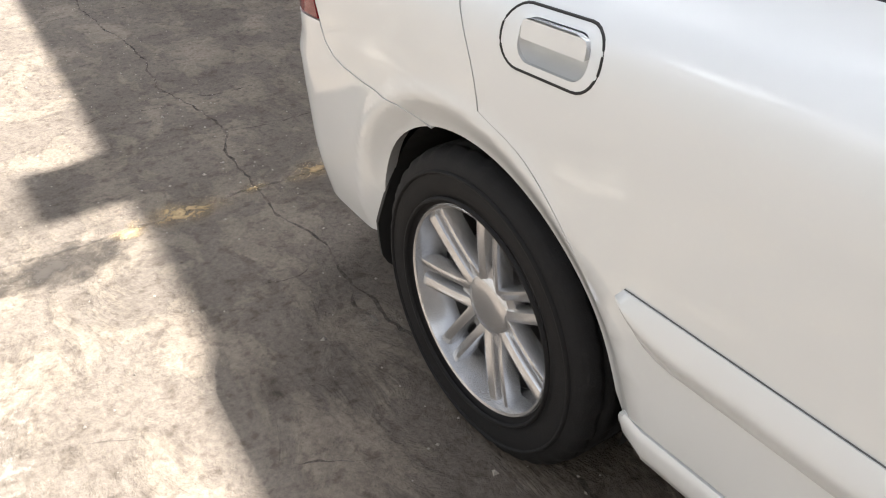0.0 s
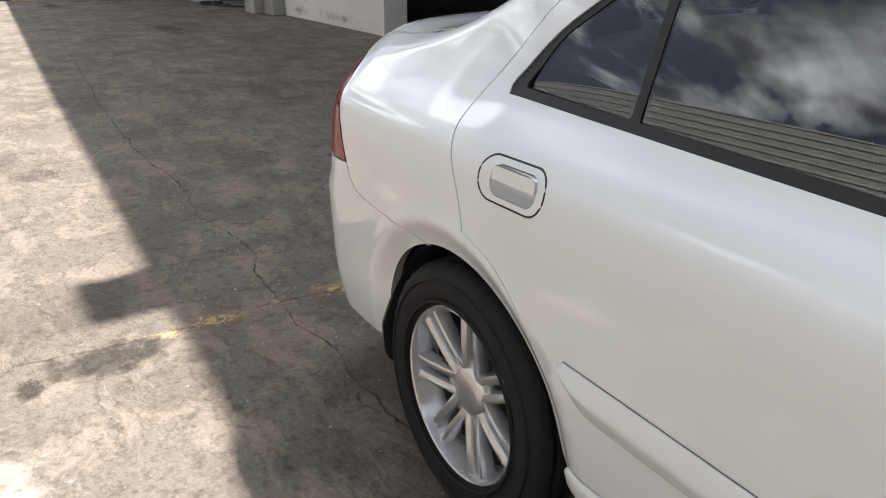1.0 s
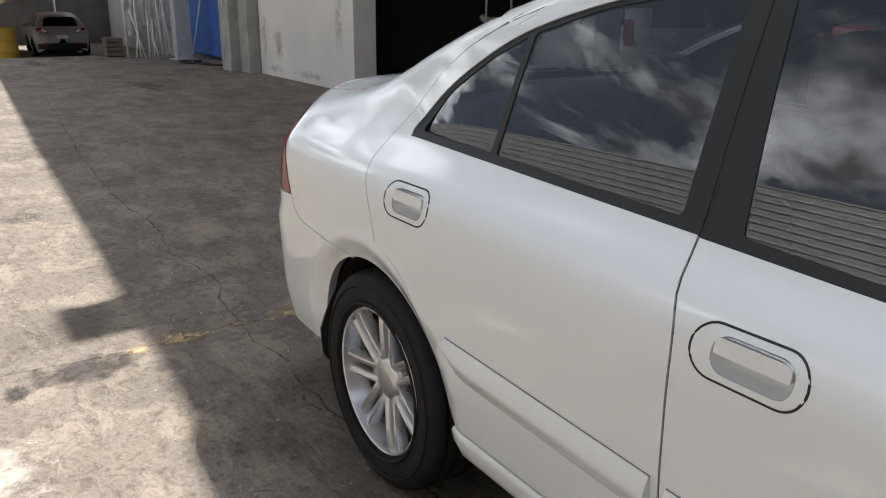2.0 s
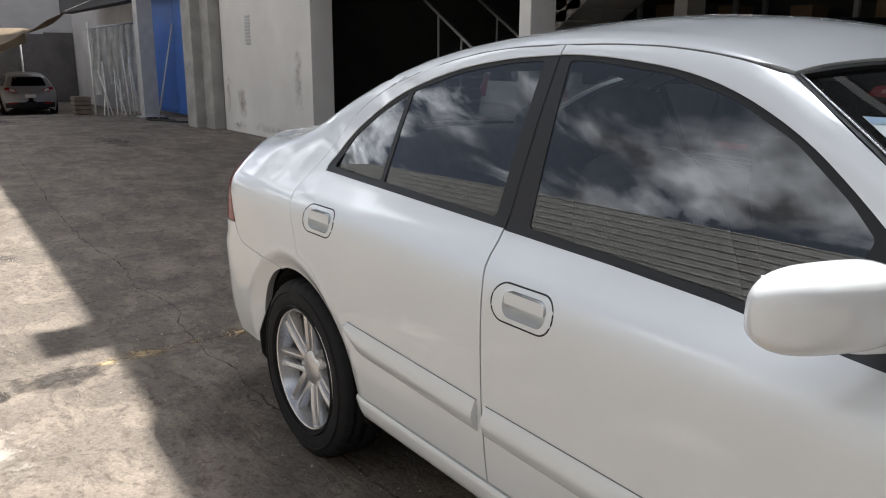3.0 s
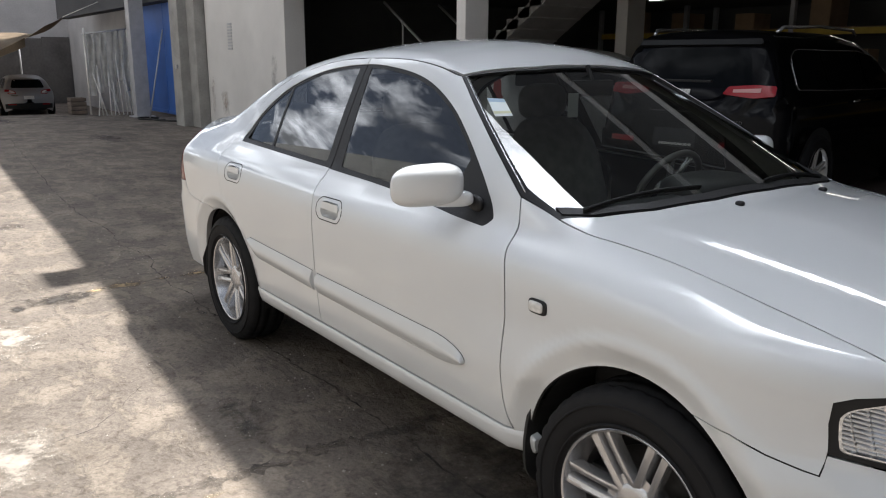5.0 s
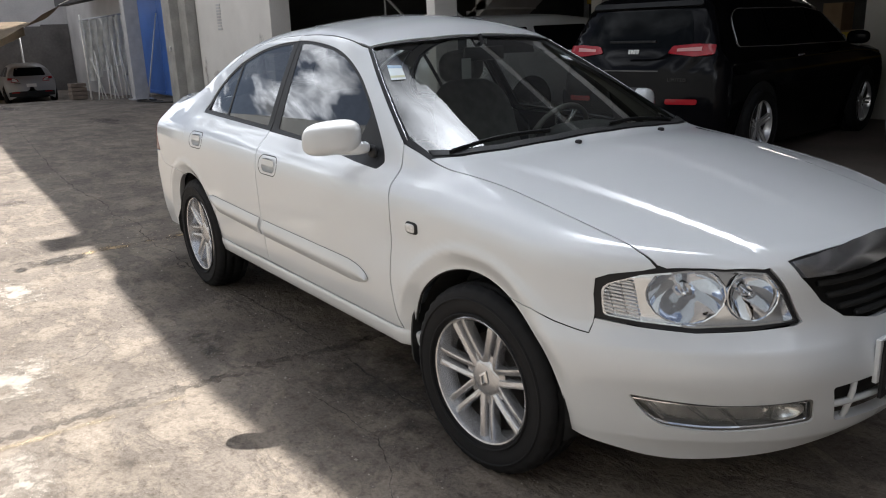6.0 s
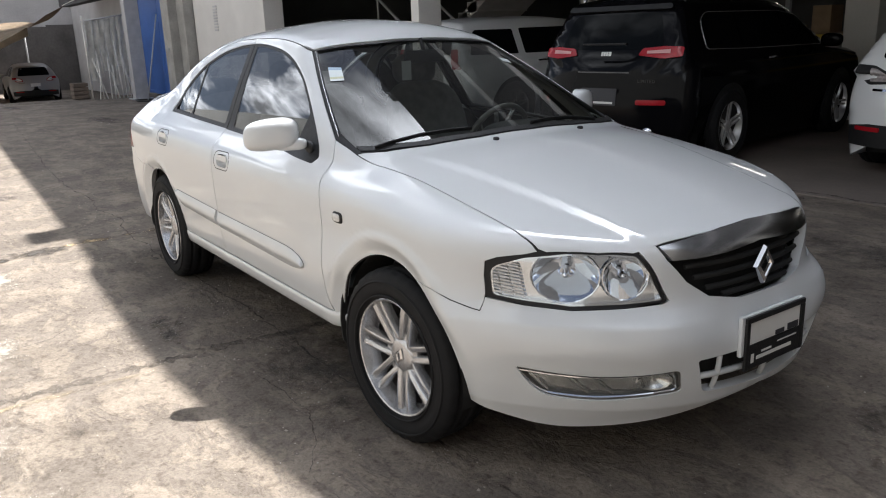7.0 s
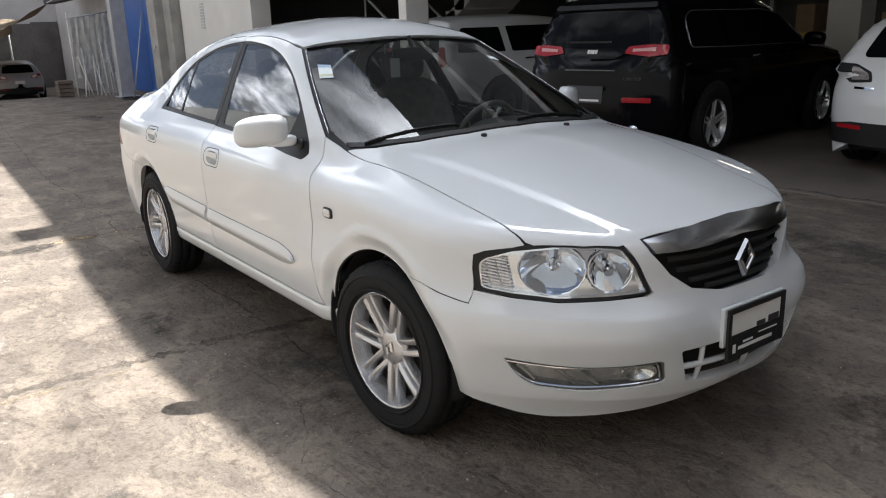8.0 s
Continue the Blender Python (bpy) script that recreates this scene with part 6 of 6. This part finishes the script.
drum = thing("drum", "yellow steel drum by the far wall", "drum")
bm = bmesh.new()
spin(bm, [(0, 0), (.29, 0), (.29, .02), (.28, .03), (.28, .28), (.29, .30), (.28, .32), (.28, .57), (.29, .59), (.28, .61), (.28, .86), (.29, .88), (.27, .88), (.27, .86), (0, .86)], 28, axis="z")
bmesh.ops.translate(bm, vec=(-22.4, .35, -.36), verts=bm.verts)
part("shell", bm, YELLOW, drum, angle=40)
grate = thing("wall_vent", "narrow grey slatted vent set in the white wall", "vent")
for k in range(9):
    part("slat", boxes((-12.10, -11.90, FY - .012, FY - .001, 1.52 + k * .055, 1.555 + k * .055), bevel=.003), RAIL, grate)

# ---- marks on the yard: joints, cracks, worn paint, stains ----
def mark_material(name, colour, rough, cut, scale, vary=.3, fade=.7, wide=.2, flat=(1, 1, 0)):
    """A thin worn layer: patchy, with ragged holes through which the ground shows, thinning out to its rim."""
    m = material(name, colour, rough, vary=vary, scale=9, bump_scale=70)
    t = m.node_tree
    b = t.nodes["Principled BSDF"]
    c, n, r = t.nodes.new("ShaderNodeTexCoord"), t.nodes.new("ShaderNodeTexNoise"), t.nodes.new("ShaderNodeMapRange")
    n.inputs["Scale"].default_value, n.inputs["Detail"].default_value, n.inputs["Roughness"].default_value = scale, 8, .72
    away, plane, size, sum_up = t.nodes.new("ShaderNodeVectorMath"), t.nodes.new("ShaderNodeVectorMath"), t.nodes.new("ShaderNodeVectorMath"), t.nodes.new("ShaderNodeMath")
    away.operation, plane.operation, size.operation = "SUBTRACT", "MULTIPLY", "LENGTH"
    away.inputs[1].default_value, plane.inputs[1].default_value = (.5, .5, .5), flat
    sum_up.operation, sum_up.inputs[1].default_value = "MULTIPLY_ADD", -fade
    r.inputs["From Min"].default_value, r.inputs["From Max"].default_value = cut - .3 * fade, cut + wide - .3 * fade
    t.links.new(c.outputs["Generated"], away.inputs[0])
    t.links.new(away.outputs["Vector"], plane.inputs[0])
    t.links.new(plane.outputs["Vector"], size.inputs[0])
    t.links.new(size.outputs["Value"], sum_up.inputs[0])
    t.links.new(n.outputs["Fac"], sum_up.inputs[2])
    t.links.new(c.outputs["Object"], n.inputs["Vector"])
    t.links.new(sum_up.outputs[0], r.inputs["Value"])
    t.links.new(r.outputs["Result"], b.inputs["Alpha"])
    return m


CRACK = mark_material("dirt in a crack", (.060, .053, .046), .95, .38, 9, fade=0, wide=.30)
FILL = mark_material("dusty joint filling", (.098, .083, .069), .95, .36, 11, fade=0, wide=.40)
LINE = mark_material("worn yellow road paint", (.36, .262, .145), .85, .40, 15, wide=.40)
LINE_FAINT = mark_material("almost worn-off yellow road paint", (.27, .212, .140), .85, .46, 13, wide=.40)
STAIN = mark_material("dark oil stain", (.080, .069, .060), .8, .47, 7, wide=.34)
RUST = mark_material("brown damp stain", (.030, .023, .017), .75, .36, 11, fade=.9, wide=.38)
DUST = mark_material("pale cement dust", (.262, .228, .192), .95, .50, 7)


def crack(name, label, points, width, seed, mat, lift=.0018):
    """A jagged strip along a line on the ground."""
    rng = random.Random(seed)
    line = []
    for a, b in zip(points, points[1:]):
        n = max(2, int(math.hypot(b[0] - a[0], b[1] - a[1]) / .020))
        line += [(a[0] + (b[0] - a[0]) * k / n, a[1] + (b[1] - a[1]) * k / n) for k in range(n)]
    line.append(points[-1])
    bm = bmesh.new()
    rows = []
    drift = 0.0
    for i, (x, y) in enumerate(line):
        a, b = line[max(i - 1, 0)], line[min(i + 1, len(line) - 1)]
        dx, dy = b[0] - a[0], b[1] - a[1]
        l = math.hypot(dx, dy) or 1
        drift = .90 * drift + rng.uniform(-.0065, .0065)
        w = .75 * width * rng.uniform(.35, 1.6) * min(1, (i + 1) / 4, (len(line) - i) / 4)
        rows.append([bm.verts.new((x - dy / l * (drift + s * w / 2), y + dx / l * (drift + s * w / 2), lift)) for s in (-1, 1)])
    for p, q in zip(rows, rows[1:]):
        bm.faces.new((p[0], q[0], q[1], p[1]))
    return tagged(part(name, bm, mat), label, "crack", kind="structure")


def blot(name, label, x, y, rx, ry, turn, seed, mat, lift, category="stain"):
    """A flat patch with an uneven rim."""
    rng = random.Random(seed)
    bm = bmesh.new()
    n = 44
    waves = [(k, rng.uniform(0, 6.28), rng.uniform(.02, .16) / k ** .5) for k in (2, 3, 5, 8, 13)]
    rim = []
    for i in range(n):
        a = 2 * math.pi * i / n
        r = 1 + sum(h * math.sin(k * a + p) for k, p, h in waves)
        u, v = rx * r * math.cos(a), ry * r * math.sin(a)
        rim.append(bm.verts.new((x + u * math.cos(turn) - v * math.sin(turn), y + u * math.sin(turn) + v * math.cos(turn), lift)))
    bm.faces.new(rim)
    return tagged(part(name, bm, mat), label, category, kind="structure")


long_crack = [(-13.1, -.16), (-8.35, -.52), (-6.69, -.65), (-5.0, -.72), (-4.41, -.69), (-4.08, -.69), (-3.66, -.75), (-3.44, -.71), (-3.31, -.69), (-3.02, -.68), (-2.86, -.73), (-2.59, -.74), (-2.34, -.75), (-2.09, -.74), (-1.92, -.76), (-1.7, -.76), (-1.58, -.74), (-1.1, -.72), (.0, -.70), (1.4, -.72), (4.0, -.66)]
crack("ground_crack", "long dark crack through the concrete", long_crack, .011, 1, CRACK)
for n, (pts, w) in enumerate((
        ([(-3.04, -.68), (-2.99, -.5), (-3.01, -.31), (-2.96, .1)], .007), ([(-3.44, -.71), (-3.43, -.83), (-3.48, -.94), (-3.42, -1.2)], .006),
        ([(-1.87, -.77), (-1.78, -.80), (-1.70, -.77)], .012), ([(-2.02, -.96), (-2.0, -.86), (-2.02, -.82)], .007), ([(-3.49, -.64), (-3.44, -.59), (-3.44, -.49), (-3.45, -.40)], .014),
        ([(-1.43, -1.18), (-1.38, -1.15), (-1.34, -1.08), (-1.31, -1.03)], .005), ([(-1.7, -1.49), (-1.68, -1.43), (-1.66, -1.38)], .005), ([(-7.68, -1.9), (-7.69, -.85), (-7.7, -.62), (-7.9, .9)], .010),
        ([(-5.1, -2.2), (-5.05, -1.2), (-5.12, .2), (-5.0, 1.6)], .008), ([(-7.8, -1.03), (-7.77, -.74), (-7.61, -.61), (-7.2, -.52)], .006), ([(.45, -1.0), (.9, -.95), (1.3, -1.15), (1.9, -1.1)], .005),
        ([(-.9, -1.35), (-.6, -1.6), (-.55, -1.95)], .005), ([(2.3, .9), (2.9, 1.3), (3.1, 2.1), (3.0, 3.0)], .007), ([(1.0, 1.6), (1.9, 2.2), (2.7, 2.4), (3.9, 2.3)], .008), ([(2.2, -.3), (2.7, -.6), (2.9, -1.2)], .005))):
    crack("ground_crack", "dark crack in the concrete", pts, w, 10 + n, CRACK)
crack("slab_joint", "dirt-filled joint between concrete slabs", [(.02, -2.6), (.03, -1.92), (.04, -1.45), (.04, -1.09), (.07, -.7), (.06, .3), (.08, 1.8), (.05, 3.8)], .085, 40, FILL, .0016)
crack("slab_joint", "dirt-filled joint between concrete slabs", [(-2.50, -3.0), (-2.53, -1.6), (-2.52, -.4), (-2.55, 1.0), (-2.5, 3.6)], .018, 41, FILL, .0016)
crack("floor_edge", "dark dirt line where the yard begins to dip", [(-18.3, -4.0), (-18.25, .2), (-18.1, 1.4), (-18.05, 2.6), (-17.6, 3.4)], .16, 43, CRACK)
crack("floor_edge", "broken edge where the garage floor begins", [(-1.2, 3.90), (-.09, 3.90), (.22, 3.94), (.45, 3.89), (.64, 3.93), (1.6, 3.9)], .05, 42, FILL, .0145)
for n, (x, y, rx, ry, turn) in enumerate(((.115, -1.9, .034, .50, 0), (.12, -1.47, .024, .20, .05), (-2.525, -.985, .085, .17, -.12), (-2.553, -.76, .045, .055, 0), (-2.50, -1.17, .04, .07, 0), (-2.55, -.54, .07, .12, .2))):
    blot("paint_mark", "worn yellow paint left on the concrete", x, y, rx, ry, turn, 60 + n, LINE_FAINT if x > 0 else LINE, .0024, "paint")
for n, (x, y, rx, ry, turn, m, what) in enumerate((
        (-2.43, -1.39, .12, .25, .1, RUST, "brown damp stain on the concrete"), (-2.36, -1.62, .07, .05, 0, RUST, "brown damp stain on the concrete"), (-4.80, -1.35, .16, .22, .1, STAIN, "dark oil stain on the concrete"),
        (-6.2, -1.6, .35, .14, .4, STAIN, "dark oil stain on the concrete"), (-4.4, .55, .5, .3, .8, STAIN, "dark oil stain on the concrete"), (-.35, -1.12, .35, .10, .1, STAIN, "dark oil stain on the concrete"),
        (.7, -.6, .9, .5, .1, STAIN, "dark oil stain on the concrete"), (2.5, .6, .5, .35, .6, STAIN, "dark oil stain on the concrete"), (2.9, 2.0, .6, .25, .2, STAIN, "dark oil stain on the concrete"), (3.0, -.5, .4, .3, .2, STAIN, "dark oil stain on the concrete"),
        (-1.5, -2.3, .16, .05, 1.0, STAIN, "dark oil stain on the concrete"), (1.1, -1.7, .10, .06, .4, STAIN, "dark oil stain on the concrete"), (1.4, 2.6, .9, .4, .3, STAIN, "dark oil stain on the concrete"),
        (-1.70, -.80, .10, .05, .2, DUST, "pale cement dust along a crack"), (.35, -2.0, .35, .16, .2, DUST, "pale cement dust on the concrete"), (-.5, -1.9, .45, .2, .3, DUST, "pale cement dust on the concrete"), (1.0, -2.0, .3, .22, .1, DUST, "pale cement dust on the concrete"),
        (-1.9, -1.7, .5, .22, .2, DUST, "pale cement dust on the concrete"), (-3.5, -1.7, .5, .2, .3, DUST, "pale cement dust on the concrete"), (-9.5, -1.4, .9, .25, .1, STAIN, "dark oil stain on the concrete"), (-12.0, 1.2, 1.2, .3, .1, STAIN, "dark oil stain on the concrete"), (-17.2, .3, 1.5, .25, .1, STAIN, "dark oil stain on the concrete"))):
    blot("ground_stain", what, x, y, rx, ry, turn, 80 + n, m, .0030 + .00012 * n)

# ---- stains on the white wall, crumbs on the yard ----
SEEP = mark_material("rusty seepage", (.46, .39, .34), .9, .47, 4, wide=.5, flat=(1, 0, 1))
GRIME = mark_material("grey grime", (.50, .48, .46), .9, .48, 3, wide=.5, flat=(1, 0, 1))
for n, (x, z, rx, rz, m, what) in enumerate(((-13.0, .75, .12, .55, SEEP, "rusty seepage on the white wall"), (-12.4, .55, .30, .35, SEEP, "rusty seepage on the white wall"), (-11.2, .12, 1.3, .12, GRIME, "grey splash grime along the wall foot"), (-12.6, .10, .6, .14, GRIME, "grey splash grime along the wall foot"), (-10.1, .9, .22, .7, GRIME, "grey grime on the white wall"))):
    rng = random.Random(200 + n)
    bm = bmesh.new()
    rim = []
    for i in range(28):
        a = 2 * math.pi * i / 28
        r = 1 + .14 * math.sin(3 * a + n) + .08 * math.sin(7 * a + 2 * n) + rng.uniform(-.05, .05)
        rim.append(bm.verts.new((x + rx * r * math.cos(a), FY - .004 - .0005 * n, max(z + rz * r * math.sin(a), .004))))
    bm.faces.new(rim[::-1])
    tagged(part("wall_stain", bm, m), what, "stain", kind="structure")
CRUMB = material("concrete crumbs", (.30, .27, .235), .95, vary=.35, scale=90)
rng = random.Random(77)
bm = bmesh.new()
for k in range(1100):
    x, y = rng.uniform(-6.5, 3.2), rng.choice((rng.uniform(-2.6, -.9), rng.uniform(-2.6, 1.2), rng.gauss(-.74, .10)))
    r = rng.uniform(.0015, .0055) * (1.6 if rng.random() < .06 else 1)
    t = rng.uniform(0, 6.28)
    ring = [bm.verts.new((x + r * rng.uniform(.7, 1.3) * math.cos(t + q * 1.5708), y + r * rng.uniform(.6, 1.2) * math.sin(t + q * 1.5708), .001)) for q in range(4)]
    tip = bm.verts.new((x + rng.uniform(-.3, .3) * r, y + rng.uniform(-.3, .3) * r, .001 + r * rng.uniform(.6, 1.1)))
    for q in range(4):
        bm.faces.new((ring[q], ring[(q + 1) % 4], tip))
tagged(part("crumbs", bm, CRUMB), "small concrete crumbs scattered over the yard", "debris", kind="stuff")
